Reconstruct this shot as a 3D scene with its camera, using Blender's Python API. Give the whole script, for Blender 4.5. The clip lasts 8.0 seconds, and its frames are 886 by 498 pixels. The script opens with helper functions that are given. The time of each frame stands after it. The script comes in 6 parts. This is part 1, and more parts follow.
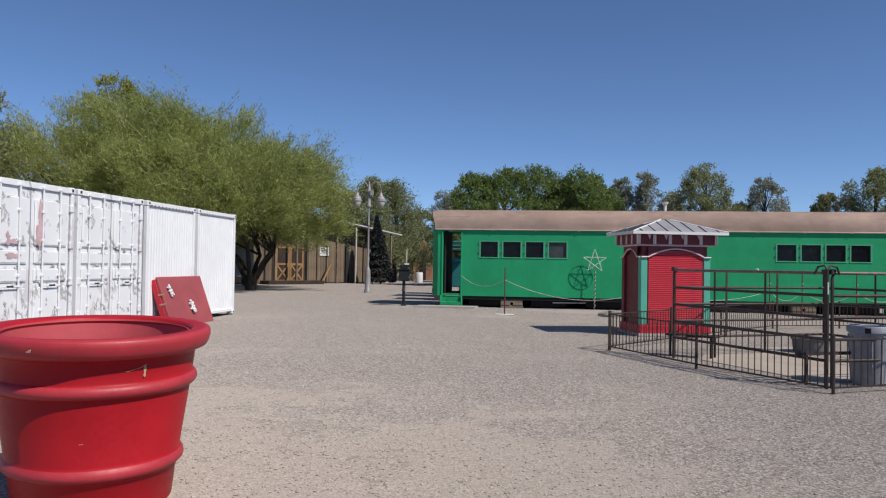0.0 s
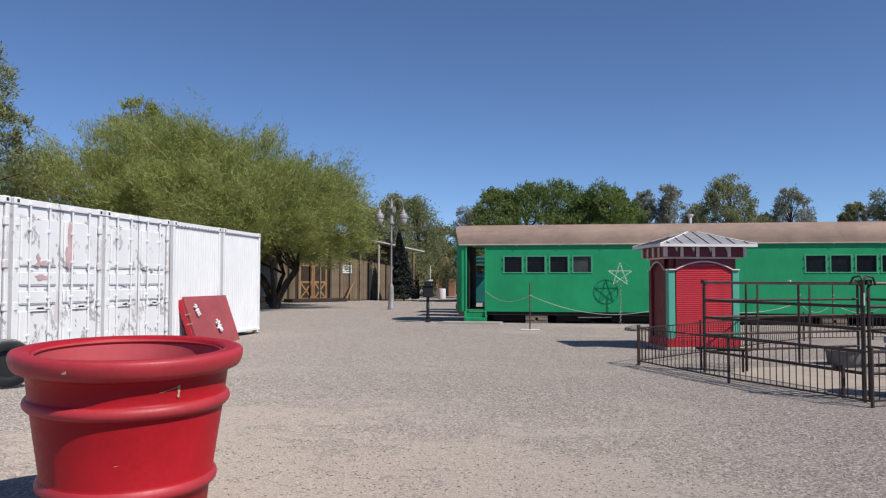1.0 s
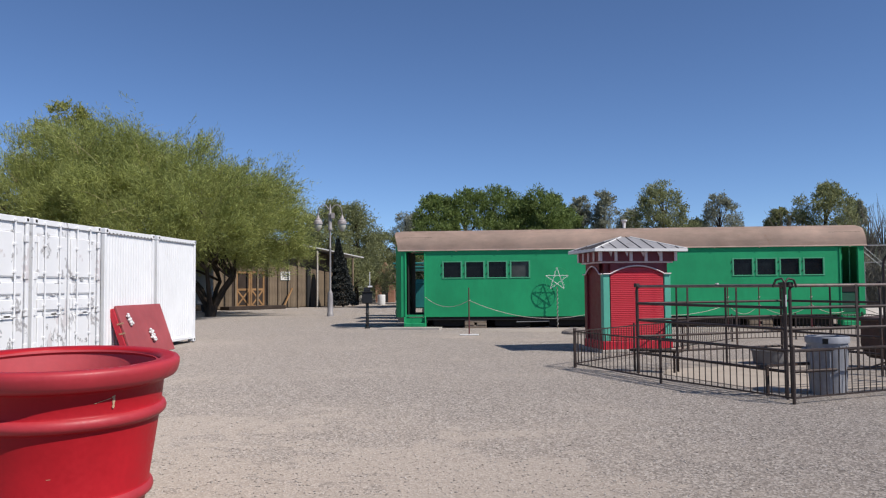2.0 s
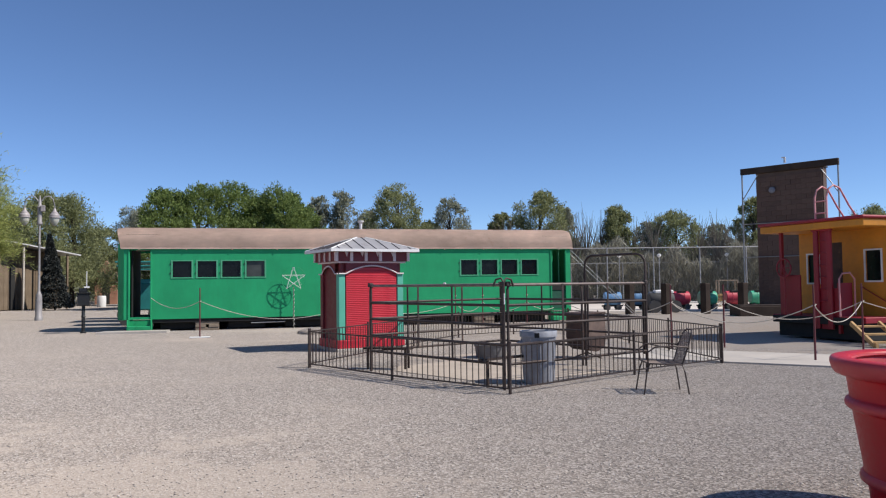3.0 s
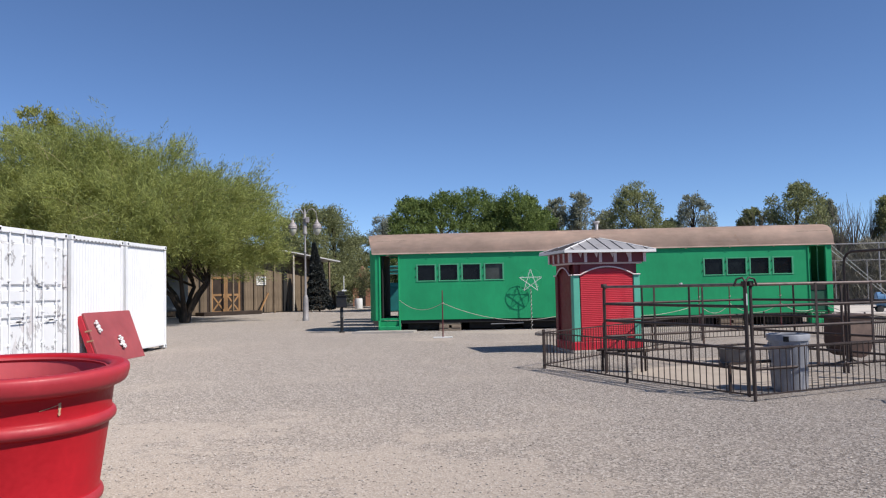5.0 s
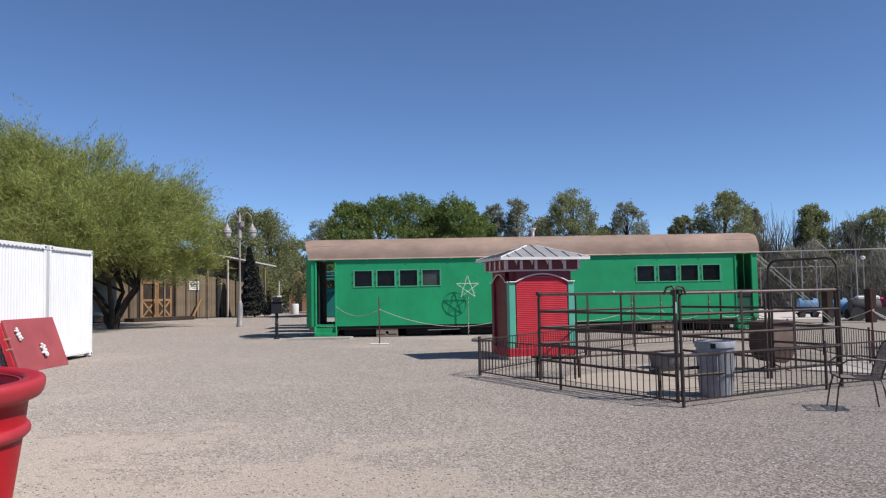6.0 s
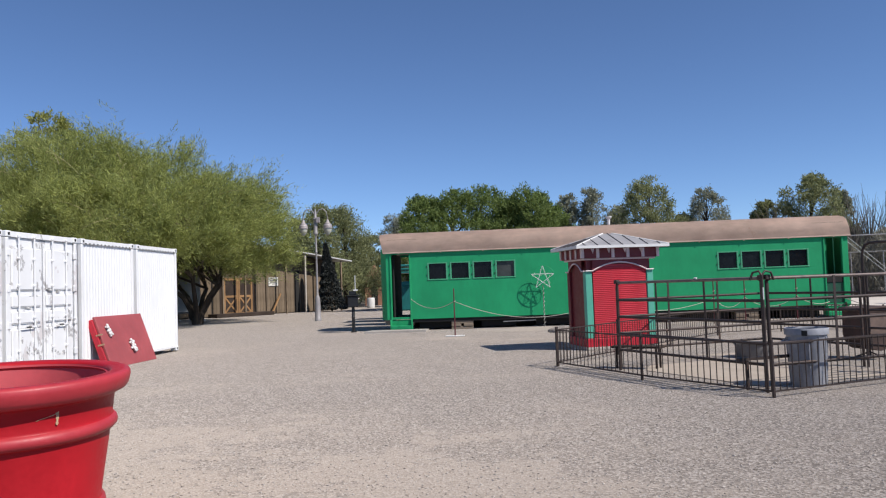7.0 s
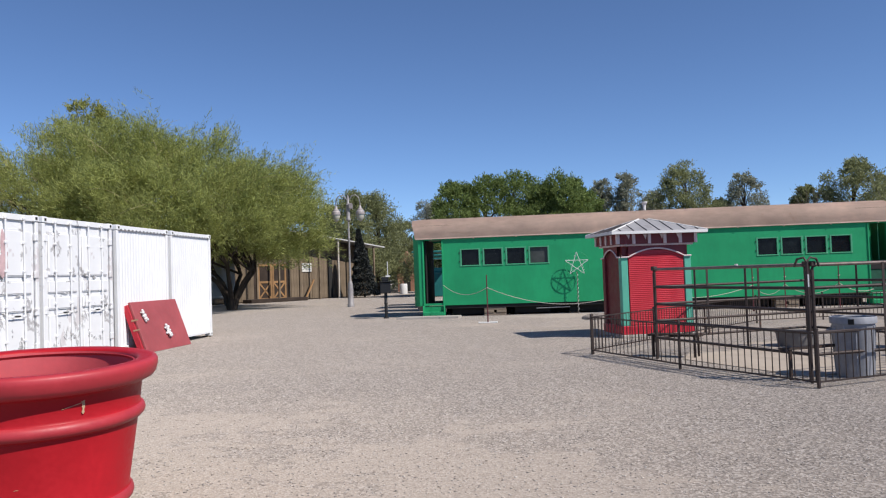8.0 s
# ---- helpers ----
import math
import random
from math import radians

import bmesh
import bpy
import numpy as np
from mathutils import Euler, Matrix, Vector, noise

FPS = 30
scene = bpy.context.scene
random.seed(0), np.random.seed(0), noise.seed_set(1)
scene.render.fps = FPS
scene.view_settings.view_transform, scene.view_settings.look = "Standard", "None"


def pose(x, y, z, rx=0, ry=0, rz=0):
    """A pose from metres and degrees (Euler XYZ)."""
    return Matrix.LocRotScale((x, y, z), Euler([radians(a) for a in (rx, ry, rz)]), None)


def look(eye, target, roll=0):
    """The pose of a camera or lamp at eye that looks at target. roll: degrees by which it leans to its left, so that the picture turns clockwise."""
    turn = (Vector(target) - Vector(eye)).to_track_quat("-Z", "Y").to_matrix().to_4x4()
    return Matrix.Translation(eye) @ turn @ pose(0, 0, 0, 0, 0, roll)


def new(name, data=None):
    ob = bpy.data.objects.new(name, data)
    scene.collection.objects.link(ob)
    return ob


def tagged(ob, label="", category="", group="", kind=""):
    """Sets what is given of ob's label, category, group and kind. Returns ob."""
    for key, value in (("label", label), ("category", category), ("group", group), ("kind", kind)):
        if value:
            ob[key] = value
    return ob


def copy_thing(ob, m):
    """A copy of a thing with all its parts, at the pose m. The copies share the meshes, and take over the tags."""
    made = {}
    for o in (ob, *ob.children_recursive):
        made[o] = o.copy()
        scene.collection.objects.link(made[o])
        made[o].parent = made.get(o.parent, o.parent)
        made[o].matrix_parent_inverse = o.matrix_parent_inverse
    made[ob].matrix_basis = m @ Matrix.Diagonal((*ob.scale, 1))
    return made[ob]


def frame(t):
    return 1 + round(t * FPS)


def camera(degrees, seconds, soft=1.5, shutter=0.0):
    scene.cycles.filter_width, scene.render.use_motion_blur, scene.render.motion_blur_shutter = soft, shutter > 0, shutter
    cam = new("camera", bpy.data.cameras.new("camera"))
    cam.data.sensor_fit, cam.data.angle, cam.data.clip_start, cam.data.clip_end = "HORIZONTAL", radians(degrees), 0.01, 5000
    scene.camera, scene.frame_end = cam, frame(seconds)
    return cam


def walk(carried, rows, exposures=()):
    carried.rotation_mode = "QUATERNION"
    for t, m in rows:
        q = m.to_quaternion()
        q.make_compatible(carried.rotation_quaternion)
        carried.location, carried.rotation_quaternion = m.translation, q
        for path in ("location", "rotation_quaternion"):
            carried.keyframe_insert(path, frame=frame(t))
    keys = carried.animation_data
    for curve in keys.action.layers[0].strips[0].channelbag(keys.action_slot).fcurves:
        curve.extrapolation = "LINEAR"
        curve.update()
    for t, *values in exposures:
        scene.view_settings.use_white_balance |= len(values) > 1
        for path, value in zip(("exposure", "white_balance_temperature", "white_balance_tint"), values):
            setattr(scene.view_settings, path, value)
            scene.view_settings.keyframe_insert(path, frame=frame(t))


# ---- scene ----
cam = camera(59.3, 8.0, soft=1.2)
PATH = [
    (0, (0.029, 0.188, 1.552), (-1.316, 10.095, 1.755), 0.86),
    (0.2, (0.013, 0.194, 1.551), (-1.260, 10.109, 1.820), 0.89),
    (0.5, (-0.011, 0.202, 1.550), (-1.372, 10.103, 1.889), 0.32),
    (0.8, (-0.033, 0.219, 1.551), (-1.588, 10.090, 1.937), 0.27),
    (1, (-0.048, 0.230, 1.552), (-1.668, 10.089, 1.958), 0.06),
    (1.2, (-0.033, 0.218, 1.552), (-1.694, 10.070, 1.971), -0.02),
    (2.3, (-0.027, 0.143, 1.556), (-0.213, 10.130, 2.037), -0.29),
    (2.5, (-0.005, 0.206, 1.549), (0.400, 10.187, 2.017), -0.08),
    (2.7, (0.008, 0.209, 1.553), (1.244, 10.121, 2.015), -0.44),
    (2.9, (0.020, 0.211, 1.557), (2.029, 9.997, 1.999), -0.46),
    (3, (0.027, 0.213, 1.559), (2.480, 9.897, 1.996), -0.67),
    (3.1, (0.020, 0.223, 1.558), (2.606, 9.873, 1.993), -0.59),
    (3.2, (0.014, 0.232, 1.557), (2.694, 9.857, 1.978), -0.48),
    (3.3, (0.008, 0.242, 1.556), (2.674, 9.872, 1.965), -0.38),
    (3.5, (-0.005, 0.262, 1.554), (2.396, 9.962, 1.941), -0.12),
    (3.7, (0.006, 0.242, 1.547), (1.815, 10.070, 1.918), -0.10),
    (4, (0.024, 0.211, 1.536), (0.778, 10.176, 1.896), -0.15),
    (4.2, (0.046, 0.184, 1.535), (0.227, 10.176, 1.906), -0.27),
    (5.3, (0.191, 0.130, 1.560), (-0.404, 10.098, 2.105), -1.19),
    (5.5, (0.196, 0.170, 1.567), (0.037, 10.154, 2.113), -0.91),
    (5.7, (0.198, 0.170, 1.575), (0.210, 10.155, 2.122), -0.93),
    (6, (0.202, 0.169, 1.589), (0.414, 10.151, 2.147), -1.06),
    (6.2, (0.202, 0.171, 1.579), (0.175, 10.154, 2.146), -1.14),
    (6.5, (0.201, 0.173, 1.564), (-0.191, 10.150, 2.113), -1.59),
    (6.8, (0.194, 0.246, 1.560), (-0.429, 10.214, 2.066), -1.97),
    (7, (0.190, 0.295, 1.558), (-0.542, 10.256, 2.046), -2.07),
    (7.2, (0.189, 0.345, 1.559), (-0.647, 10.300, 2.018), -2.03),
    (7.5, (0.189, 0.421, 1.561), (-0.769, 10.366, 1.978), -1.82),
    (8, (0.171, 0.479, 1.563), (-0.984, 10.407, 1.887), -1.97),
]
EXPOSURES = [(0.0, -0.15, 6400, 12), (1.0, -0.07, 6400, 12), (2.5, 0.02, 6400, 12), (3.0, 0.18, 6400, 12), (3.5, 0.19, 6400, 12), (4.2, 0.22, 6400, 12), (5.5, 0.07, 6400, 12), (8.0, 0.09, 6400, 12)]
walk(cam, [(t, look(eye, target, roll)) for t, eye, target, roll in PATH], EXPOSURES)

# ---- world, sun, exposure ----
SUN_AZ, SUN_EL = radians(117.5), radians(48)
world = bpy.data.worlds.new("sky")
scene.world = world
world.use_nodes = True
wn = world.node_tree.nodes
sky = wn.new("ShaderNodeTexSky")
sky.sky_type, sky.sun_disc = "NISHITA", False
sky.sun_elevation, sky.sun_rotation = SUN_EL, SUN_AZ
sky.altitude, sky.air_density, sky.dust_density, sky.ozone_density = 2700, 0.85, 0.2, 6.2
wn["Background"].inputs["Strength"].default_value = 0.123
world.node_tree.links.new(sky.outputs[0], wn["Background"].inputs["Color"])
sun_data = bpy.data.lights.new("sun", "SUN")
sun_data.energy, sun_data.angle, sun_data.color = 4.85, radians(0.53), (1.0, 0.95, 0.87)
sun = new("sun", sun_data)
sun.matrix_world = look((0, 0, 0), (-math.sin(SUN_AZ) * math.cos(SUN_EL), -math.cos(SUN_AZ) * math.cos(SUN_EL), -math.sin(SUN_EL)))


# ---- materials ----


def nodes_of(name):
    m = bpy.data.materials.new(name)
    m.use_nodes = True
    nt = m.node_tree
    return m, nt, nt.nodes["Principled BSDF"]


def ramp(nt, fac, stops):
    r = nt.nodes.new("ShaderNodeValToRGB")
    e = r.color_ramp.elements
    while len(e) < len(stops):
        e.new(0.5)
    for k, (p, c) in zip(e, stops):
        k.position, k.color = p, (*c, 1)
    nt.links.new(fac, r.inputs[0])
    return r.outputs[0]


def noise_tex(nt, scale, detail=4.0, rough=0.55, stretch=None, coord="Object"):
    tc = nt.nodes.new("ShaderNodeTexCoord")
    n = nt.nodes.new("ShaderNodeTexNoise")
    n.inputs["Scale"].default_value, n.inputs["Detail"].default_value, n.inputs["Roughness"].default_value = scale, detail, rough
    src = tc.outputs[coord]
    if stretch:
        mp = nt.nodes.new("ShaderNodeMapping")
        mp.inputs["Scale"].default_value = stretch
        nt.links.new(src, mp.inputs[0])
        src = mp.outputs[0]
    nt.links.new(src, n.inputs["Vector"])
    return n.outputs["Fac"]


def mixed(nt, fac, a, b, mode="MIX"):
    m = nt.nodes.new("ShaderNodeMix")
    m.data_type, m.blend_type = "RGBA", mode
    for sock, v in ((m.inputs[0], fac), (m.inputs[6], a), (m.inputs[7], b)):
        if isinstance(v, (int, float)):
            sock.default_value = v
        elif isinstance(v, tuple):
            sock.default_value = (*v, 1)
        else:
            nt.links.new(v, sock)
    return m.outputs[2]


def bumped(nt, bsdf, height, strength, distance=0.01):
    b = nt.nodes.new("ShaderNodeBump")
    b.inputs["Strength"].default_value, b.inputs["Distance"].default_value = strength, distance
    nt.links.new(height, b.inputs["Height"])
    nt.links.new(b.outputs[0], bsdf.inputs["Normal"])


def scaled(c, k):
    return tuple(min(1.0, v * k) for v in c)


def paint(name, col, rough=0.5, metal=0.0, grain=14.0, stain=1.2, vary=0.16, bump=0.15, stretch=None, dirt=None, dirt_at=0.66, spec=0.5, per_object=0.0):
    """A painted, plastic, metal or wooden surface: fine grain, wide stains, optional patches of dirt or wear."""
    m, nt, b = nodes_of(name)
    wide = noise_tex(nt, stain, 5, 0.6)
    fine = noise_tex(nt, grain, 6, 0.6, stretch)
    c = ramp(nt, wide, [(0.3, scaled(col, 1 - vary)), (0.7, scaled(col, 1 + vary))])
    f = ramp(nt, fine, [(0.3, (1 - vary,) * 3), (0.7, (1, 1, 1))])
    c = mixed(nt, 0.8, c, f, "MULTIPLY")
    if dirt:
        d = noise_tex(nt, stain * 2.3, 8, 0.72)
        mask = ramp(nt, d, [(dirt_at, (0, 0, 0)), (dirt_at + 0.05, (1, 1, 1))])
        c = mixed(nt, mask, c, dirt)
    if per_object:
        oi = nt.nodes.new("ShaderNodeObjectInfo")
        v = ramp(nt, oi.outputs["Random"], [(0, (1 - per_object,) * 3), (1, (1, 1, 1))])
        c = mixed(nt, 1.0, c, v, "MULTIPLY")
    nt.links.new(c, b.inputs["Base Color"])
    r = ramp(nt, fine, [(0.3, (rough - 0.08,) * 3), (0.7, (min(1, rough + 0.1),) * 3)])
    nt.links.new(r, b.inputs["Roughness"])
    b.inputs["Metallic"].default_value = metal
    b.inputs["Specular IOR Level"].default_value = spec
    bumped(nt, b, fine, bump)
    return m


def peeling(name, col, bare, primer):
    """White paint that has flaked: grey edges of flakes, a few patches down to the primer."""
    m, nt, b = nodes_of(name)
    base = ramp(nt, noise_tex(nt, 1.2, 5, 0.6), [(0.3, scaled(col, 0.93)), (0.7, col)])
    edge = noise_tex(nt, 2.1, 7, 0.62, (1, 1.6, 1))
    where = noise_tex(nt, 1.5, 3, 0.5)
    line = ramp(nt, edge, [(0.52, (0, 0, 0)), (0.54, (1, 1, 1)), (0.58, (1, 1, 1)), (0.62, (0, 0, 0))])
    on = ramp(nt, where, [(0.52, (0, 0, 0)), (0.57, (1, 1, 1))])
    c = mixed(nt, mixed(nt, 1.0, line, on, "MULTIPLY"), base, bare)
    patch = ramp(nt, noise_tex(nt, 0.95, 6, 0.6, (1, 1.4, 0.8)), [(0.63, (0, 0, 0)), (0.645, (0.9, 0.9, 0.9))])
    c = mixed(nt, patch, c, primer)
    nt.links.new(c, b.inputs["Base Color"])
    b.inputs["Roughness"].default_value = 0.6
    bumped(nt, b, edge, 0.12)
    return m


def leafy(name, dark, light, trans=0.3):
    m, nt, b = nodes_of(name)
    g = nt.nodes.new("ShaderNodeNewGeometry")
    c = ramp(nt, g.outputs["Random Per Island"], [(0, dark), (0.6, light), (1, scaled(light, 1.35))])
    w = noise_tex(nt, 0.5, 3)
    c = mixed(nt, 0.7, c, ramp(nt, w, [(0.3, (0.7, 0.72, 0.66)), (0.7, (1, 1, 1))]), "MULTIPLY")
    nt.links.new(c, b.inputs["Base Color"])
    b.inputs["Roughness"].default_value = 0.6
    b.inputs["Specular IOR Level"].default_value = 0.25
    t = nt.nodes.new("ShaderNodeBsdfTranslucent")
    nt.links.new(c, t.inputs["Color"])
    mx = nt.nodes.new("ShaderNodeMixShader")
    mx.inputs[0].default_value = trans
    nt.links.new(b.outputs[0], mx.inputs[1])
    nt.links.new(t.outputs[0], mx.inputs[2])
    nt.links.new(mx.outputs[0], nt.nodes["Material Output"].inputs[0])
    return m


def gravel_ground():
    m, nt, b = nodes_of("gravel_ground")
    tc = nt.nodes.new("ShaderNodeTexCoord")
    v = nt.nodes.new("ShaderNodeTexVoronoi")
    v.inputs["Scale"].default_value = 52
    nt.links.new(tc.outputs["Object"], v.inputs["Vector"])
    bw = nt.nodes.new("ShaderNodeRGBToBW")
    nt.links.new(v.outputs["Color"], bw.inputs[0])
    stones = ramp(nt, bw.outputs[0], [(0.12, (0.165, 0.141, 0.12)), (0.5, (0.3, 0.258, 0.22)), (0.88, (0.56, 0.495, 0.43))])
    dust = ramp(nt, noise_tex(nt, 60, 4), [(0.3, (0.36, 0.3, 0.245)), (0.7, (0.5, 0.425, 0.35))])
    patch = noise_tex(nt, 0.28, 6, 0.62)
    far_fine = noise_tex(nt, 3.5, 6, 0.7)
    add = nt.nodes.new("ShaderNodeMath")
    add.operation = "MULTIPLY_ADD"
    add.inputs[1].default_value = 0.35
    nt.links.new(far_fine, add.inputs[0])
    nt.links.new(patch, add.inputs[2])
    # bare sandy soil shows where the stone is thin, most of all in a worn patch by the planters
    sep = nt.nodes.new("ShaderNodeVectorMath")
    sep.operation = "DISTANCE"
    sep.inputs[1].default_value = (-2.2, 5.2, 0)
    nt.links.new(tc.outputs["Object"], sep.inputs[0])
    worn = ramp(nt, sep.outputs["Value"], [(0, (0.3,) * 3), (0.5, (0.21,) * 3), (1, (0, 0, 0))])
    div = nt.nodes.new("ShaderNodeMath")
    div.operation = "DIVIDE"
    div.inputs[1].default_value = 6.5
    nt.links.new(sep.outputs["Value"], div.inputs[0])
    nt.links.new(div.outputs[0], worn.node.inputs[0])
    # paler ground between the pen, the caboose and the court
    far_d = nt.nodes.new("ShaderNodeVectorMath")
    far_d.operation = "DISTANCE"
    far_d.inputs[1].default_value = (15, 29, 0)
    nt.links.new(tc.outputs["Object"], far_d.inputs[0])
    far_k = nt.nodes.new("ShaderNodeMapRange")
    far_k.inputs["From Min"].default_value, far_k.inputs["From Max"].default_value = 6.0, 19.0
    far_k.inputs["To Min"].default_value, far_k.inputs["To Max"].default_value = 0.38, 0.0
    nt.links.new(far_d.outputs["Value"], far_k.inputs["Value"])
    pale = nt.nodes.new("ShaderNodeMath")
    nt.links.new(add.outputs[0], pale.inputs[0])
    nt.links.new(far_k.outputs[0], pale.inputs[1])
    tot = nt.nodes.new("ShaderNodeMath")
    nt.links.new(pale.outputs[0], tot.inputs[0])
    nt.links.new(worn, tot.inputs[1])
    # wheel-worn streaks and thin spots a metre or so across
    thin = nt.nodes.new("ShaderNodeMath")
    thin.operation = "MULTIPLY_ADD"
    thin.inputs[1].default_value = 0.26
    nt.links.new(noise_tex(nt, 0.75, 5, 0.6, (0.55, 1.2, 1)), thin.inputs[0])
    nt.links.new(tot.outputs[0], thin.inputs[2])
    mask = ramp(nt, thin.outputs[0], [(0.82, (0.0,) * 3), (1.12, (0.33,) * 3), (1.36, (0.64,) * 3)])
    grit = ramp(nt, noise_tex(nt, 130, 5, 0.75), [(0.3, (0.6, 0.6, 0.6)), (0.52, (1, 1, 1)), (0.75, (1.0, 1.0, 1.0))])
    stones = mixed(nt, 0.75, stones, grit, "MULTIPLY")
    coarse = ramp(nt, noise_tex(nt, 14, 6, 0.8), [(0.3, (0.62, 0.62, 0.62)), (0.6, (1, 1, 1))])
    stones = mixed(nt, 0.3, stones, coarse, "MULTIPLY")
    c = mixed(nt, mask, stones, dust)
    c = mixed(nt, 0.6, c, ramp(nt, noise_tex(nt, 0.09, 5), [(0.35, (0.9, 0.9, 0.91)), (0.65, (1, 1, 1))]), "MULTIPLY")
    nt.links.new(c, b.inputs["Base Color"])
    b.inputs["Roughness"].default_value = 0.95
    b.inputs["Diffuse Roughness"].default_value = 1.0
    b.inputs["Specular IOR Level"].default_value = 0.2
    bumped(nt, b, v.outputs["Distance"], 0.45, 0.01)
    return m


def stone_mat():
    m, nt, b = nodes_of("loose_stone")
    g = nt.nodes.new("ShaderNodeNewGeometry")
    c = ramp(nt, g.outputs["Random Per Island"], [(0, (0.27, 0.23, 0.195)), (0.5, (0.44, 0.385, 0.33)), (1, (0.74, 0.66, 0.58))])
    c = mixed(nt, 0.6, c, ramp(nt, noise_tex(nt, 90, 3), [(0.3, (0.75,) * 3), (0.7, (1, 1, 1))]), "MULTIPLY")
    nt.links.new(c, b.inputs["Base Color"])
    b.inputs["Roughness"].default_value = 0.9
    return m


def glass_mat(name, tint):
    m, nt, b = nodes_of(name)
    c = ramp(nt, noise_tex(nt, 2.0, 4), [(0.3, scaled(tint, 0.7)), (0.7, scaled(tint, 1.3))])
    nt.links.new(c, b.inputs["Base Color"])
    b.inputs["Specular IOR Level"].default_value = 0.25
    nt.links.new(ramp(nt, noise_tex(nt, 6, 4), [(0.3, (0.12,) * 3), (0.7, (0.3,) * 3)]), b.inputs["Roughness"])
    return m


M_GROUND = gravel_ground()
M_STONE = stone_mat()
M_SAND = paint("sand", (0.42, 0.355, 0.29), 0.95, grain=40, vary=0.12, bump=0.4, spec=0.2)
M_CONCRETE = paint("concrete", (0.45, 0.41, 0.365), 0.9, grain=25, stain=0.6, vary=0.12, bump=0.2, spec=0.2)
M_COURT = paint("pale_dusty_court", (0.6, 0.54, 0.475), 0.95, grain=18, stain=0.25, vary=0.12, bump=0.2, spec=0.15)
M_GREEN = paint("green_coach_paint", (0.017, 0.345, 0.137), 0.62, grain=9, stain=0.7, vary=0.14, bump=0.1, stretch=(1, 1, 0.25), spec=0.3)
M_VEST = paint("dark_green_door_paint", (0.014, 0.1, 0.055), 0.6, vary=0.2)
M_GREEN_TRIM = paint("pale_green_trim", (0.09, 0.38, 0.21), 0.55, vary=0.12, spec=0.3)
M_ROOF = paint("coach_roof_rust_beige", (0.66, 0.49, 0.395), 0.85, grain=6, stain=0.5, vary=0.2, bump=0.2, stretch=(0.4, 1, 1), dirt=(0.5, 0.34, 0.26), dirt_at=0.62, spec=0.25)
# dark parts, and sheets that stand in for shade
M_DARK = paint("dark_parts_and_shade", (0.02, 0.019, 0.018), 0.85, vary=0.3)
M_GLASS = glass_mat("dark_window_glass", (0.006, 0.007, 0.008))
M_GLASS2 = glass_mat("grey_window_glass", (0.06, 0.065, 0.06))
M_RED = paint("red_planter_plastic", (0.43, 0.012, 0.019), 0.45, grain=30, stain=1.6, vary=0.13, bump=0.05, spec=0.22)
# hoops and rim paler: fading, plus sky light on their tops put in
M_RED_RING = paint("faded_skylit_red_plastic", (0.44, 0.034, 0.044), 0.48, grain=30, stain=2.2, vary=0.13, bump=0.05, spec=0.45)
# light on the pot's inner wall is put into this faded red
M_RED_IN = paint("faded_lit_pot_inside", (0.5, 0.075, 0.085), 0.65, grain=20, stain=2, vary=0.12)
M_SCRATCH = paint("pale_scratch", (0.5, 0.34, 0.2), 0.8, vary=0.2)
M_KRED = paint("red_shutter_paint", (0.52, 0.018, 0.036), 0.42, grain=8, stain=1.5, vary=0.1, bump=0.05)
# shade of the kiosk's side walls is put into this darker red
M_KDARK = paint("shaded_maroon_paint", (0.17, 0.018, 0.024), 0.5, grain=8, stain=1.5, vary=0.14, bump=0.08)
M_KTEAL = paint("mint_green_paint", (0.1, 0.42, 0.3), 0.5, vary=0.1)
M_KWHITE = paint("pinkish_white_trim", (0.7, 0.58, 0.58), 0.55, vary=0.1)
M_TIN = paint("grey_white_tin_roof", (0.68, 0.67, 0.66), 0.4, metal=0.25, grain=5, stain=1.5, vary=0.12, bump=0.05, dirt=(0.45, 0.42, 0.4), dirt_at=0.64)
M_KROOF = paint("dull_grey_tin", (0.4, 0.385, 0.38), 0.45, metal=0.2, grain=5, stain=1.5, vary=0.16, bump=0.05, dirt=(0.28, 0.26, 0.25), dirt_at=0.6)
M_SEAM = paint("dark_roof_seam", (0.06, 0.055, 0.06), 0.6)
M_WHITE = paint("white_container_paint", (0.82, 0.818, 0.812), 0.55, grain=9, stain=0.8, vary=0.06, bump=0.06, stretch=(1, 1, 0.3))
M_WORN = peeling("worn_white_container_paint", (0.82, 0.818, 0.812), (0.42, 0.405, 0.4), (0.64, 0.6, 0.59))
M_WORN_RED = paint("red_primer_patch", (0.58, 0.4, 0.4), 0.7, vary=0.2, stain=4)
M_FLAKE = paint("bare_grey_metal_patch", (0.4, 0.395, 0.39), 0.7, grain=20, stain=6, vary=0.35, dirt=(0.78, 0.77, 0.76), dirt_at=0.49)
M_BOARD = paint("faded_red_plywood", (0.36, 0.075, 0.08), 0.6, grain=10, stain=1.5, vary=0.16, dirt=(0.25, 0.06, 0.06), dirt_at=0.64)
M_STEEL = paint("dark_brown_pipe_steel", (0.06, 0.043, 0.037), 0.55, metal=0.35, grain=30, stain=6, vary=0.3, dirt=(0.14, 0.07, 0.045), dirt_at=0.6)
# sunlight on the top rails put in as paler steel; also the chair mesh
M_STEEL_LIT = paint("worn_lit_grey_steel", (0.2, 0.155, 0.135), 0.5, metal=0.4, grain=30, stain=5, vary=0.3, dirt=(0.2, 0.12, 0.08), dirt_at=0.6)
M_CAN = paint("grey_bin_plastic", (0.31, 0.315, 0.34), 0.55, grain=12, stain=3, vary=0.18, dirt=(0.33, 0.33, 0.33), dirt_at=0.66)
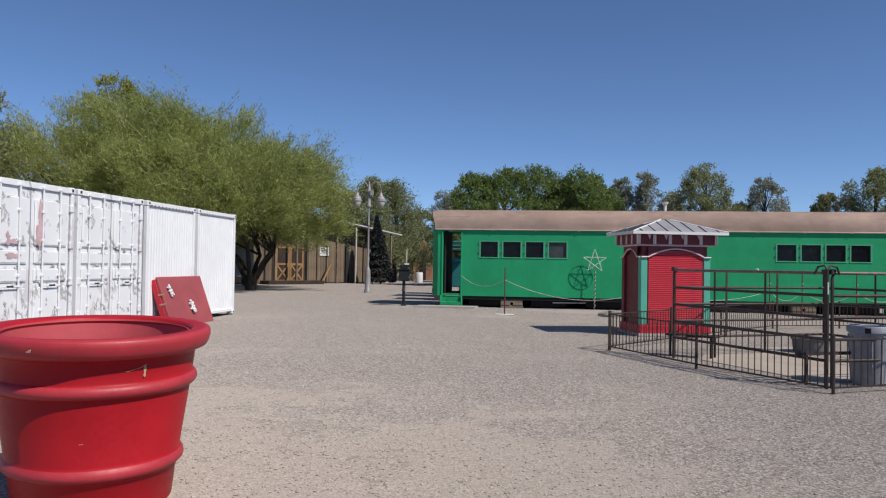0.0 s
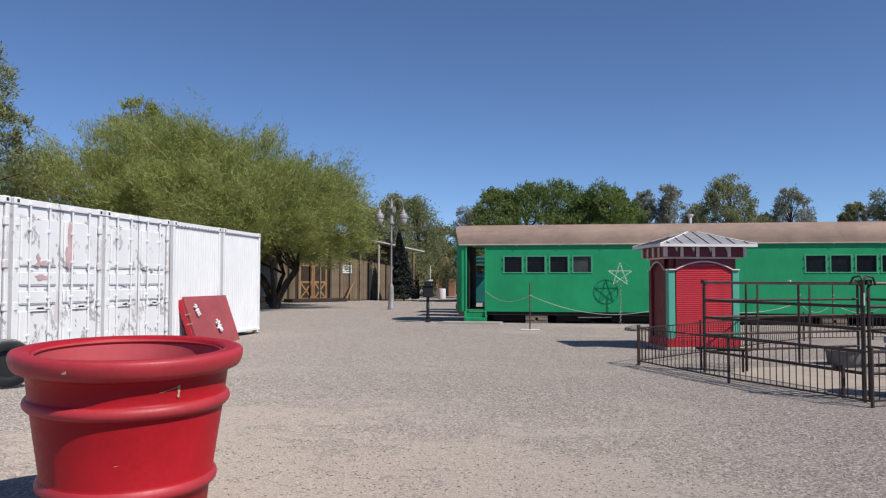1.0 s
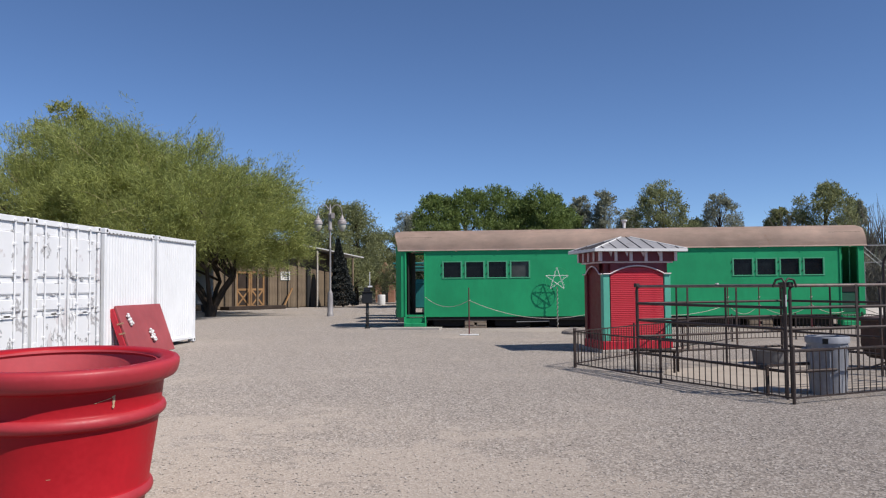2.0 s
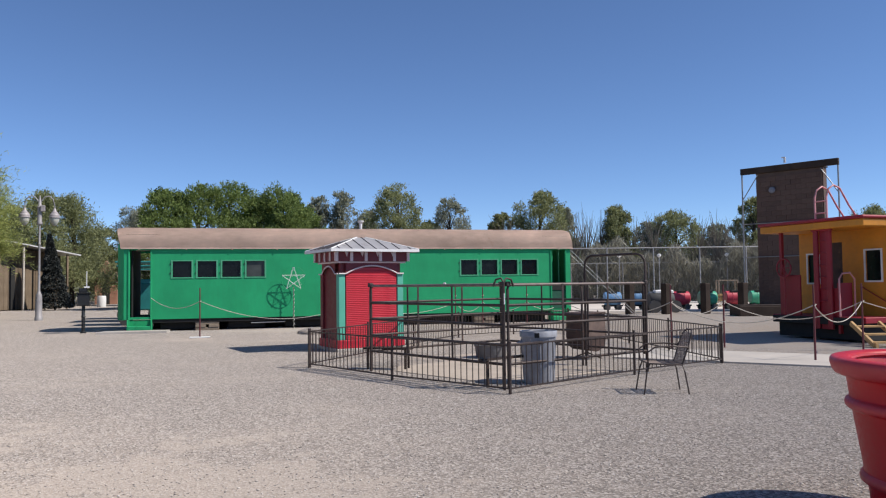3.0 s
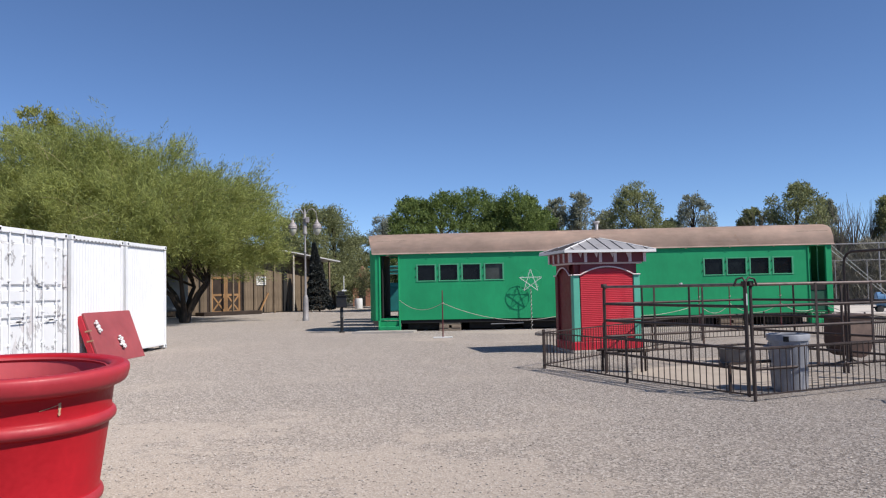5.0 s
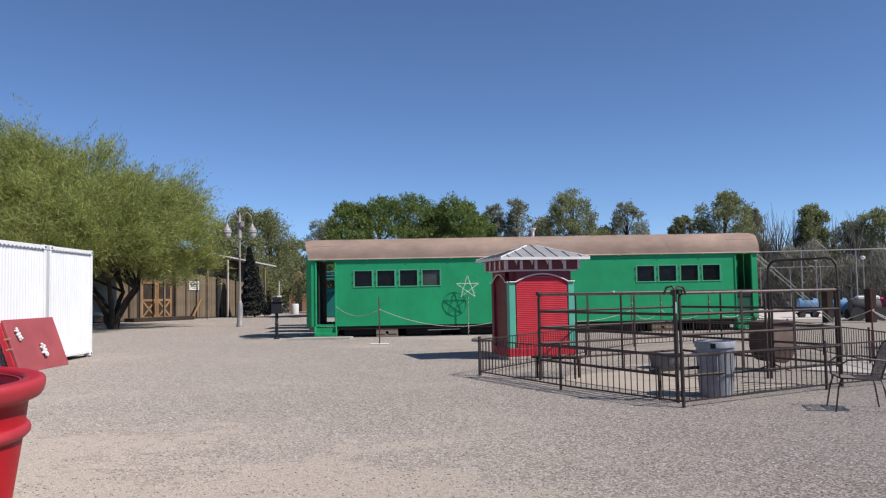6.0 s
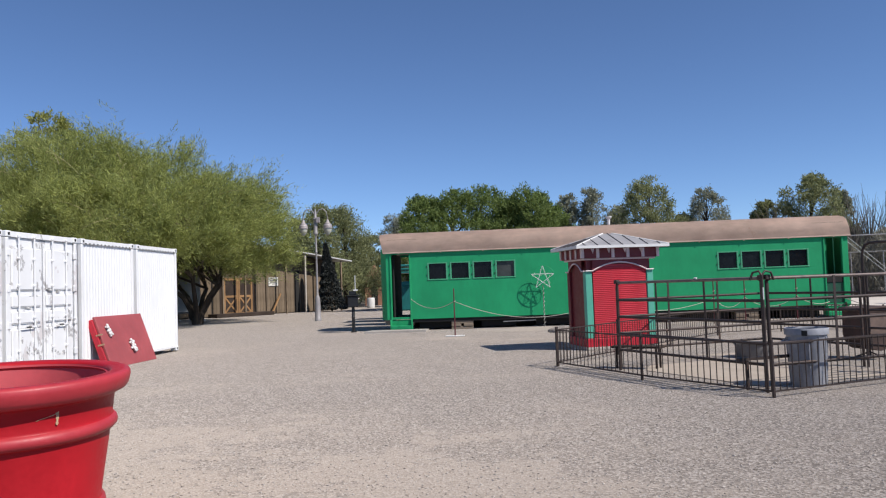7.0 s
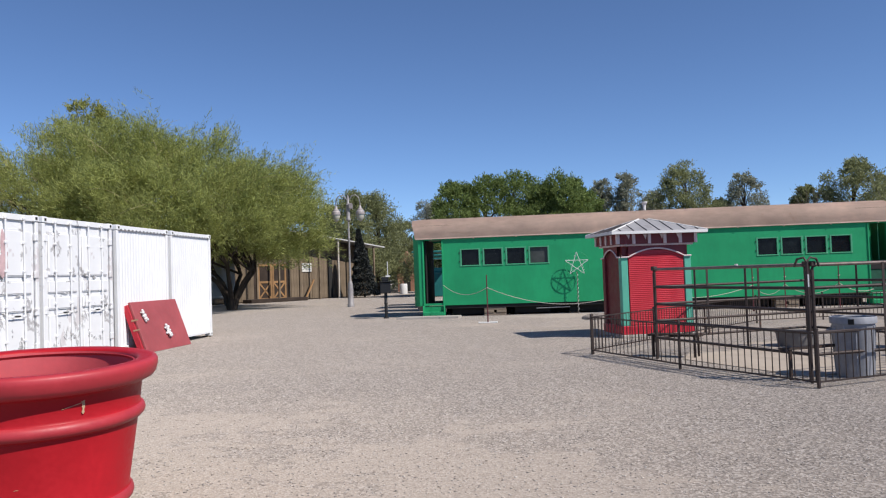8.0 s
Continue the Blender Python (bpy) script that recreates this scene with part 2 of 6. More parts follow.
M_TUB = paint("black_rubber_tub", (0.06, 0.058, 0.057), 0.7, vary=0.3)
M_TUBGREY = paint("dull_grey_rubber", (0.15, 0.145, 0.145), 0.7, vary=0.25)
M_DUSTY = paint("dusty_rubber_tread", (0.26, 0.245, 0.235), 0.9, vary=0.25)
M_RUST = paint("rusty_brown_sheet", (0.075, 0.042, 0.032), 0.75, grain=12, stain=3, vary=0.35, dirt=(0.15, 0.075, 0.05), dirt_at=0.6)
# sunlight on the hopper's front put in as a paler brown
M_HOPPER = paint("sunlit_tan_sheet", (0.17, 0.115, 0.09), 0.7, grain=12, stain=3, vary=0.25)
M_WOOD = paint("weathered_brown_boards", (0.235, 0.178, 0.122), 0.85, grain=18, stain=1.5, vary=0.28, bump=0.35, stretch=(3, 3, 0.15), per_object=0.35, spec=0.2)
M_WOOD_LIGHT = paint("orange_brown_door_boards", (0.36, 0.2, 0.085), 0.8, grain=16, vary=0.25, stretch=(3, 3, 0.2), per_object=0.2)
M_WOOD_DARK = paint("dark_post_wood", (0.055, 0.04, 0.032), 0.9, grain=15, vary=0.3, bump=0.4, stretch=(3, 3, 0.2), spec=0.2)
M_BLOCK = paint("cribbing_wood", (0.33, 0.26, 0.19), 0.9, grain=15, vary=0.3, stretch=(0.3, 3, 3), per_object=0.3)
M_BARK = paint("grey_brown_bark", (0.075, 0.058, 0.045), 0.95, grain=20, vary=0.35, bump=0.6, stretch=(2, 2, 0.4), spec=0.15)
M_TWIG = paint("yellow_green_branch", (0.38, 0.34, 0.16), 0.8, grain=20, vary=0.25)
M_BARK_PALE = paint("pale_twig", (0.17, 0.15, 0.12), 0.95, grain=20, vary=0.3)
M_LAMP = paint("grey_lamp_post_paint", (0.33, 0.31, 0.305), 0.55, metal=0.2, vary=0.15)
M_PINKGREY = paint("pinkish_grey_cast_metal", (0.36, 0.32, 0.31), 0.5, metal=0.1, vary=0.15)
M_GLOBE = paint("milky_lamp_glass", (0.46, 0.44, 0.37), 0.3, vary=0.1)
M_BLACK = paint("black_paint", (0.014, 0.014, 0.015), 0.5, vary=0.3)
M_PWHITE = paint("white_plastic", (0.72, 0.71, 0.69), 0.5, vary=0.08)
M_ROPE = paint("pale_rope", (0.52, 0.47, 0.4), 0.9, grain=60, vary=0.2)
M_POST = paint("dark_red_post", (0.13, 0.025, 0.03), 0.6, vary=0.25)
M_YELLOW = paint("caboose_yellow_paint", (0.58, 0.225, 0.014), 0.5, grain=8, stain=1, vary=0.14, bump=0.08)
M_STEP = paint("tan_step_wood", (0.45, 0.28, 0.12), 0.7, grain=12, vary=0.2)
M_CRED = paint("caboose_red_paint", (0.27, 0.011, 0.022), 0.5, vary=0.15)
M_CPINK = paint("faded_red_rail", (0.6, 0.27, 0.27), 0.5, vary=0.15)
M_BRICK = paint("dark_brown_wall_brick", (0.165, 0.108, 0.086), 0.9, grain=14, stain=1.2, vary=0.3, bump=0.3, per_object=0.22, spec=0.2)
M_MORTAR = paint("dark_mortar", (0.12, 0.08, 0.065), 0.95, vary=0.25)
M_GALV = paint("galvanised_steel", (0.33, 0.33, 0.33), 0.5, metal=0.5, vary=0.15)
M_MESH = paint("chain_link_wire", (0.2, 0.2, 0.2), 0.6, metal=0.3, vary=0.15)
M_PALO = leafy("palo_verde_twigs", (0.23, 0.255, 0.082), (0.41, 0.44, 0.145), 0.48)
M_PINE = leafy("pine_needles", (0.165, 0.18, 0.085), (0.305, 0.32, 0.155), 0.42)
M_OLIVE = leafy("olive_leaves", (0.2, 0.21, 0.055), (0.36, 0.365, 0.105), 0.42)
M_PINE_GREY = leafy("grey_pine_needles", (0.21, 0.22, 0.165), (0.34, 0.35, 0.265), 0.4)
M_BROAD = leafy("bright_green_leaves", (0.1, 0.145, 0.042), (0.205, 0.265, 0.08), 0.4)
M_THICKET = leafy("grey_brown_twigs", (0.175, 0.165, 0.13), (0.3, 0.285, 0.225), 0.4)
M_XTREE = leafy("dark_tinsel", (0.02, 0.023, 0.022), (0.05, 0.055, 0.053), 0.05)
M_BLUE = paint("blue_barrel", (0.13, 0.27, 0.46), 0.45, vary=0.15)
M_BGREEN = paint("green_barrel", (0.06, 0.4, 0.24), 0.45, vary=0.15)
M_BRED = paint("red_barrel", (0.56, 0.045, 0.07), 0.45, vary=0.15)
M_BGREY = paint("grey_barrel", (0.2, 0.21, 0.24), 0.5, vary=0.2)
M_SIGN = paint("white_sign_board", (0.7, 0.68, 0.62), 0.6, vary=0.08)
M_BRICKHOUSE = paint("red_brown_hut_wall", (0.34, 0.17, 0.11), 0.9, vary=0.2)
M_TARP = paint("grey_tarp", (0.3, 0.31, 0.32), 0.7, vary=0.2)
M_TEAL = paint("teal_cart_paint", (0.02, 0.2, 0.19), 0.5, vary=0.2)

# ---- building helpers ----


def finish(name, bm, mat, smooth=0.0):
    me = bpy.data.meshes.new(name)
    bmesh.ops.recalc_face_normals(bm, faces=bm.faces)
    bm.to_mesh(me)
    bm.free()
    me.materials.append(mat)
    if smooth:
        me.shade_smooth()
        me.set_sharp_from_angle(angle=radians(smooth))
    return me


def thing(name, label, category, at=(0, 0, 0), rz=0.0, group="", kind=""):
    e = new(name)
    e.empty_display_size = 0.2
    e.matrix_basis = pose(*at, 0, 0, rz)
    return tagged(e, label, category, group, kind)


def part(name, bm, mat, parent, label="", smooth=0.0):
    ob = new(name, finish(name, bm, mat, smooth))
    ob.parent = parent
    return tagged(ob, label)


def piece(name, me, parent, m):
    ob = new(name, me)
    ob.parent = parent
    ob.matrix_basis = m
    return ob


def box(bm, lo, hi, m=None, bevel=0.0):
    lo, hi = Vector(lo), Vector(hi)
    mm = Matrix.Translation((lo + hi) / 2) @ Matrix.Diagonal((*(hi - lo), 1))
    r = bmesh.ops.create_cube(bm, size=1, matrix=(m @ mm) if m else mm)
    if bevel:
        es = list({e for v in r["verts"] for e in v.link_edges})
        bmesh.ops.bevel(bm, geom=es, offset=bevel, segments=1, affect="EDGES")
    return bm


def nb():
    return bmesh.new()


def rod(bm, a, b, r, r2=None, seg=8, caps=True):
    a, b = Vector(a), Vector(b)
    q = (b - a).to_track_quat("Z", "Y").to_matrix().to_4x4()
    bmesh.ops.create_cone(bm, cap_ends=caps, segments=seg, radius1=r, radius2=r if r2 is None else r2,
                          depth=(b - a).length, matrix=Matrix.Translation((a + b) / 2) @ q)
    return bm


def tube(bm, pts, r, seg=8):
    """A bent pipe through the points, with mitred joints."""
    pts = [Vector(p) for p in pts]
    rings = []
    up = Vector((0, 0, 1))
    for i, p in enumerate(pts):
        d = (pts[min(i + 1, len(pts) - 1)] - pts[max(i - 1, 0)]).normalized()
        side = d.cross(up) if abs(d.dot(up)) < 0.95 else d.cross(Vector((0, 1, 0)))
        side.normalize()
        top = side.cross(d).normalized()
        rr = r[i] if isinstance(r, (list, tuple)) else r
        rings.append([bm.verts.new(p + rr * (side * math.cos(2 * math.pi * k / seg) + top * math.sin(2 * math.pi * k / seg))) for k in range(seg)])
    for a, b in zip(rings, rings[1:]):
        for k in range(seg):
            bm.faces.new((a[k], a[(k + 1) % seg], b[(k + 1) % seg], b[k]))
    bm.faces.new(rings[0])
    bm.faces.new(rings[-1])
    return bm


def lathe(bm, prof, seg=48, m=None):
    """A turned shape from (radius, height) pairs."""
    rings = []
    for r, z in prof:
        rings.append([bm.verts.new((r * math.cos(2 * math.pi * k / seg), r * math.sin(2 * math.pi * k / seg), z)) for k in range(seg)])
    for a, b in zip(rings, rings[1:]):
        for k in range(seg):
            bm.faces.new((a[k], a[(k + 1) % seg], b[(k + 1) % seg], b[k]))
    bm.faces.new(rings[0])
    bm.faces.new(rings[-1])
    if m:
        bm.transform(m)
    return bm


def sag(a, b, drop, n=12):
    a, b = Vector(a), Vector(b)
    return [a.lerp(b, i / n) - Vector((0, 0, drop * 4 * (i / n) * (1 - i / n))) for i in range(n + 1)]


def leaf_mesh(name, centres, along, length, width, mat, rng):
    """Many small diamond leaves: centres and directions are n x 3 arrays."""
    n = len(centres)
    side = np.cross(along, rng.normal(size=(n, 3)))
    side /= np.linalg.norm(side, axis=1, keepdims=True) + 1e-9
    ln = length * rng.uniform(0.6, 1.3, (n, 1))
    wd = width * rng.uniform(0.6, 1.3, (n, 1))
    v = np.stack([centres - along * ln / 2, centres + side * wd / 2, centres + along * ln / 2, centres - side * wd / 2], 1).reshape(-1, 3)
    me = bpy.data.meshes.new(name)
    me.vertices.add(4 * n)
    me.vertices.foreach_set("co", v.ravel())
    me.loops.add(4 * n)
    me.loops.foreach_set("vertex_index", np.arange(4 * n))
    me.polygons.add(n)
    me.polygons.foreach_set("loop_start", np.arange(0, 4 * n, 4))
    me.update(calc_edges=True)
    me.validate()
    me.materials.append(mat)
    return me


def unit(a):
    return a / (np.linalg.norm(a, axis=1, keepdims=True) + 1e-9)

# ---- ground ----
bm = nb()
bmesh.ops.create_grid(bm, x_segments=2, y_segments=2, size=1500)
ground = tagged(new("ground", finish("ground", bm, M_GROUND)), "grey gravel yard with sandy worn patches", "ground", kind="structure")


def slab(name, pts, h, mat, label, cat):
    bm = nb()
    lo = [bm.verts.new((x, y, -0.05)) for x, y in pts]
    hi = [bm.verts.new((x, y, h)) for x, y in pts]
    bm.faces.new(hi)
    for i in range(len(pts)):
        j = (i + 1) % len(pts)
        bm.faces.new((lo[i], lo[j], hi[j], hi[i]))
    return tagged(new(name, finish(name, bm, mat)), label, cat, kind="structure")


slab("path", [(7.2, 14.7), (10.6, 11.2), (20, 1.5), (21.6, 2.8), (12.1, 12.9), (8.9, 16.3)], 0.03, M_CONCRETE, "pale concrete path beside the yard", "path")
slab("pen_floor", [(2.6, 13.9), (3.8, 11.6), (6.3, 12.7), (5.6, 14.6), (4.9, 16.6), (3.2, 16.2)], 0.012, M_SAND, "tan sand floor inside the pipe corral", "sand")

# ---- green railway coach ----
CX0, CX1, CY0, CY1, CZ0, CZ1 = -4.05, 12.48, 28.86, 31.7, 0.42, 2.9
coach = thing("railway_coach", "green painted passenger coach with rusty beige barrel roof, on blocks", "railway coach", ((CX0 + CX1) / 2, CY0, 0))
OX = (CX0 + CX1) / 2


def wall_holes(bm, x0, x1, z0, z1, holes, y, t):
    """A wall of thickness t at y, with rectangular holes through it."""
    xs = sorted({x0, x1, *[h[0] for h in holes], *[h[1] for h in holes]})
    zs = sorted({z0, z1, *[h[2] for h in holes], *[h[3] for h in holes]})
    solid = {}
    for i in range(len(xs) - 1):
        for k in range(len(zs) - 1):
            mx, mz = (xs[i] + xs[i + 1]) / 2, (zs[k] + zs[k + 1]) / 2
            solid[i, k] = not any(h[0] < mx < h[1] and h[2] < mz < h[3] for h in holes)
    vs = {}

    def v(i, k, s):
        if (i, k, s) not in vs:
            vs[i, k, s] = bm.verts.new((xs[i], y + (t if s else 0), zs[k]))
        return vs[i, k, s]
    for (i, k), on in solid.items():
        if not on:
            continue
        bm.faces.new((v(i, k, 0), v(i + 1, k, 0), v(i + 1, k + 1, 0), v(i, k + 1, 0)))
        bm.faces.new((v(i, k + 1, 1), v(i + 1, k + 1, 1), v(i + 1, k, 1), v(i, k, 1)))
        for di, dk, a, b in ((-1, 0, (i, k), (i, k + 1)), (1, 0, (i + 1, k + 1), (i + 1, k)), (0, -1, (i + 1, k), (i, k)), (0, 1, (i, k + 1), (i + 1, k + 1))):
            if not solid.get((i + di, k + dk), False):
                bm.faces.new((v(*a, 0), v(*b, 0), v(*b, 1), v(*a, 1)))
    return bm


WINDOWS = [-2.46 + 0.833 * i for i in range(4)] + [7.99 + 0.817 * i for i in range(4)]
WZ0, WZ1, WW = 1.865, 2.43, 0.63
L0, L1, R0, R1 = -3.86 - OX, -3.19 - OX, 11.68 - OX, 12.26 - OX
holes = [(x - OX, x + WW - OX, WZ0, WZ1) for x in WINDOWS] + [(L0, L1, CZ0 + 0.08, 2.82), (R0, R1, CZ0 + 0.08, 2.82)]
D = CY1 - CY0
part("side_wall", wall_holes(nb(), CX0 - OX, CX1 - OX, CZ0, CZ1, holes, 0, 0.1), M_GREEN, coach)
part("side_wall", wall_holes(nb(), CX0 - OX, CX1 - OX, CZ0, CZ1, holes[8:], D - 0.1, 0.1), M_GREEN, coach)
part("floor_deck", box(nb(), (CX0 - OX + 0.02, 0.1, CZ0 + 0.01), (CX1 - OX - 0.02, D - 0.1, CZ0 + 0.07)), M_DARK, coach)
# right wall coloured dark to give the vestibule its shade
for x, mt in ((L1 + 0.02, M_GREEN), (R0 - 0.08, M_DARK)):
    part("inner_wall", box(nb(), (x, 0.1, CZ0 + 0.07), (x + 0.06, D - 0.1, 3.1)), mt, coach)
def bowed_end(x, out, y0, y1, z0, z1):
    """An upright wall bowed outwards in plan, 5 cm thick."""
    bm = nb()
    n = 14
    rows = []
    for back in (0.0, 0.05):
        for z in (z0, z1):
            row = []
            for i in range(n + 1):
                u = 2 * i / n - 1
                bow = out * (1 - abs(u) ** 2.6)
                row.append(bm.verts.new((x + bow - math.copysign(back, out), (y0 + y1) / 2 + u * (y1 - y0) / 2 * (1 - back * 0.7), z)))
            rows.append(row)
    a, b, c, d_ = rows
    for i in range(n):
        bm.faces.new((a[i], a[i + 1], b[i + 1], b[i]))
        bm.faces.new((d_[i], d_[i + 1], c[i + 1], c[i]))
        bm.faces.new((b[i], b[i + 1], d_[i + 1], d_[i]))
        bm.faces.new((c[i], c[i + 1], a[i + 1], a[i]))
    for i in (0, n):
        bm.faces.new((a[i], b[i], d_[i], c[i]))
    return bm


part("end_wall", bowed_end(CX0 - OX - 0.01, -0.34, 0.06, D - 0.06, 0.4, 3.05), M_GREEN, coach, smooth=40)
part("end_wall", bowed_end(CX1 - OX + 0.01, 0.14, 0.06, D - 0.06, 0.4, 3.05), M_GREEN, coach, smooth=40)
# two dark sheets added for the shade in the doorway's left half
part("doorway_shade_sheet", box(nb(), (L0 + 0.03, 0.16, CZ0 + 0.075), (L0 + 0.08, 0.75, 2.8), bevel=0.008), M_DARK, coach, "added dark sheet for the shade inside the doorway")
part("end_shade_sheet", box(nb(), (L0 - 0.02, 0.76, CZ0 + 0.075), (L0 + 0.02, D - 0.11, 2.86)), M_DARK, coach)

# barrel roof
bm = nb()
NR = 20
ends = [(CX0 - OX - 0.33, 0.96), (CX0 - OX - 0.12, 1.0), (CX0 - OX, 1.0), *[(CX0 - OX + (CX1 - CX0) * i / 6, 1.0) for i in range(1, 6)], (CX1 - OX, 1.0), (CX1 - OX + 0.08, 1.0), (CX1 - OX + 0.2, 0.96)]
rings = []
for x, k in ends:
    ring = []
    for i in range(NR + 1):
        a = math.pi * i / NR
        c, s_ = math.cos(a), math.sin(a)
        y = D / 2 - (D / 2 + 0.06) * math.copysign(abs(c) ** 0.8, c)
        z = 2.89 + 0.79 * k * s_ ** 0.8
        inset = 0.24 * (1 - s_) if abs(x - ends[0][0]) < 0.01 else (-0.24 * (1 - s_) if abs(x - ends[-1][0]) < 0.01 else 0)
        ring.append(bm.verts.new((x + inset, y, z)))
    rings.append(ring)
for a, b in zip(rings, rings[1:]):
    for i in range(NR):
        bm.faces.new((a[i], b[i], b[i + 1], a[i + 1]))
bmesh.ops.solidify(bm, geom=bm.faces[:], thickness=0.05)
roof = part("roof", bm, M_ROOF, coach, "rusty beige barrel roof", smooth=40)
part("drip_rail", box(nb(), (CX0 - OX - 0.1, -0.075, 2.855), (CX1 - OX + 0.1, -0.004, 2.895), bevel=0.01), M_ROOF, roof)
for x in (CX0 - OX + 0.05, CX1 - OX - 1.15):
    part("grab_rail", rod(nb(), (x, 0.14, 3.36), (x + 1.1, 0.14, 3.36), 0.014), M_DARK, roof)
part("roof_vent", lathe(nb(), [(0.05, 3.68), (0.06, 3.9), (0.12, 3.98), (0.12, 4.02)], 12, Matrix.Translation((4.35 - OX, D / 2, 0))), M_PWHITE, roof, "small white roof vent")
for i in range(11):
    x = CX0 - OX + 0.5 + i * (CX1 - CX0 - 1) / 10
    part("rivet_strip", box(nb(), (x - 0.02, -0.085, 2.83), (x + 0.02, -0.076, 2.9)), M_ROOF, roof)
for i, x in enumerate(WINDOWS):
    x -= OX
    w = part("window", box(nb(), (x - 0.002, 0.05, WZ0 - 0.002), (x + WW + 0.002, 0.07, WZ1 + 0.002)), M_GLASS2 if i == 3 else M_GLASS, coach, "dark dusty window pane")
    fr = nb()
    for lo, hi in (((x - 0.055, WZ0 - 0.05), (x - 0.002, WZ1 + 0.04)), ((x + WW + 0.002, WZ0 - 0.05), (x + WW + 0.055, WZ1 + 0.04)), ((x - 0.002, WZ1), (x + WW + 0.002, WZ1 + 0.035))):
        box(fr, (lo[0], -0.011, lo[1]), (hi[0], -0.003, hi[1]), bevel=0.003)
    part("frame", fr, M_GREEN_TRIM, w)
    part("sill", box(nb(), (x - 0.06, -0.018, WZ0 - 0.04), (x + WW + 0.06, -0.003, WZ0 - 0.008), bevel=0.005), M_GREEN_TRIM, w)
    for z in (1.98, 2.3):
        part("latch", box(nb(), (x - 0.09, -0.02, z), (x - 0.065, -0.003, z + 0.05)), M_DARK, w)
for x0, x1 in ((L0, L1), (R0, R1)):
    jm = nb()
    for a, b in ((x0 - 0.05, x0), (x1, x1 + 0.05)):
        box(jm, (a, -0.03, 0.1), (b, -0.003, 2.84), bevel=0.006)
    part("door_jamb", jm, M_GREEN, coach)
    part("step", box(nb(), (x0 - 0.03, -0.2, 0.06), (x1 + 0.03, 0.02, 0.2), bevel=0.012), M_GREEN, coach)
    part("step", box(nb(), (x0 - 0.03, 0.022, 0.06), (x1 + 0.03, 0.3, 0.4), bevel=0.012), M_GREEN, coach)
    for a in (x0 - 0.065, x1 + 0.033):
        part("step_side", box(nb(), (a, -0.2, 0.06), (a + 0.03, 0.3, 0.418), bevel=0.008), M_GREEN, coach)
# dark sheet added on the back wall as the vestibule's shade
part("back_shade_sheet", box(nb(), (R0 - 0.015, D - 0.16, CZ0 + 0.075), (CX1 - OX - 0.05, D - 0.103, 2.88)), M_DARK, coach)
part("half_door", box(nb(), (R0, 0.02, CZ0 + 0.09), (R1, 0.06, 1.22), bevel=0.01), M_VEST, coach, "dark green half door")
part("ledge", box(nb(), (R0, 0.0, 1.225), (R1, 0.5, 1.5), bevel=0.01), M_DARK, coach, "black ledge across the doorway")
part("grab_pole", rod(nb(), (R0 + 0.42, 0.3, CZ0 + 0.09), (R0 + 0.42, 0.3, 2.85), 0.016), M_GREEN_TRIM, coach)
part("corner_post", box(nb(), (R0 + 0.2, 0.55, CZ0 + 0.09), (R0 + 0.28, 0.63, 2.9)), M_GREEN, coach)
# dark block added to close the bright gap in the shade underneath
part("underside_filler", box(nb(), (CX0 - OX + 0.85, 1.0, 0.05), (CX1 - OX - 0.9, 1.9, 0.298)), M_DARK, coach)
part("sill_beam", box(nb(), (CX0 - OX + 0.9, 0.04, 0.3), (CX1 - OX - 0.95, D - 0.04, 0.415)), M_DARK, coach)
for x in (-2.9, -0.6, 1.4, 3.4, 5.2, 7.0, 10.2):
    part("equipment_box", box(nb(), (x - OX, 0.3, 0.05), (x - OX + 1.3, D - 0.3, 0.3), bevel=0.02), M_DARK, coach)
for x in (0.2, 3.0):
    part("hanging_pipe", rod(nb(), (x - OX, 0.08, 0.22), (x + 1.2 - OX, 0.08, 0.24), 0.02), M_GALV, coach)
for bx, n in ((-1.3, 3), (8.9, 3)):
    crib = thing("timber_cribbing", "stacked brown timber blocks carrying the coach", "timber block", (bx, CY0 + 0.06, 0), 0, "blocks under the coach")
    for k in range(n):
        for j in range(2):
            z = k * 0.1
            lo, hi = (((-0.4, j * 0.45, z), (0.4, j * 0.45 + 0.28, z + 0.098)) if k % 2 == 0 else ((-0.4 + j * 0.45, -0.02, z), (-0.05 + j * 0.45, 0.75, z + 0.098)))
            part("block", box(nb(), lo, hi, bevel=0.012), M_BLOCK, crib)
slab("doorstep", [(-4.75, 27.75), (-2.55, 27.8), (-2.5, 28.5), (-4.6, 28.55)], 0.07, M_CONCRETE, "pale concrete slab below the coach steps", "slab")

# ---- red ticket kiosk ----
kiosk = thing("kiosk", "red and mint ticket kiosk with roller shutter and tin hip roof", "kiosk", (2.1, 18.25, 0), 14.8)
kiosk.scale = (0.943, 0.943, 0.977)
KW, KD = 1.76, 1.3
part("base_slab", box(nb(), (-0.06, -0.06, 0), (KW + 0.06, KD + 0.06, 0.07), bevel=0.01), M_CONCRETE, kiosk)
part("plinth", box(nb(), (-0.02, -0.02, 0.07), (KW + 0.02, KD + 0.02, 0.27), bevel=0.01), M_KRED, kiosk)
part("body", box(nb(), (0.06, 0.06, 0.27), (KW - 0.06, KD - 0.06, 2.12)), M_KDARK, kiosk, "plywood body in maroon, shade put into its colour")
for x, y in ((0, 0), (KW - 0.17, 0)):
    part("column", box(nb(), (x, y, 0.27), (x + 0.17, y + 0.17, 1.85), bevel=0.012), M_KTEAL, kiosk, "mint green corner column")
for y in (KD - 0.17,):
    for x in (0, KW - 0.17):
        part("column", box(nb(), (x, y, 0.27), (x + 0.17, y + 0.17, 1.85), bevel=0.012), M_KDARK, kiosk)
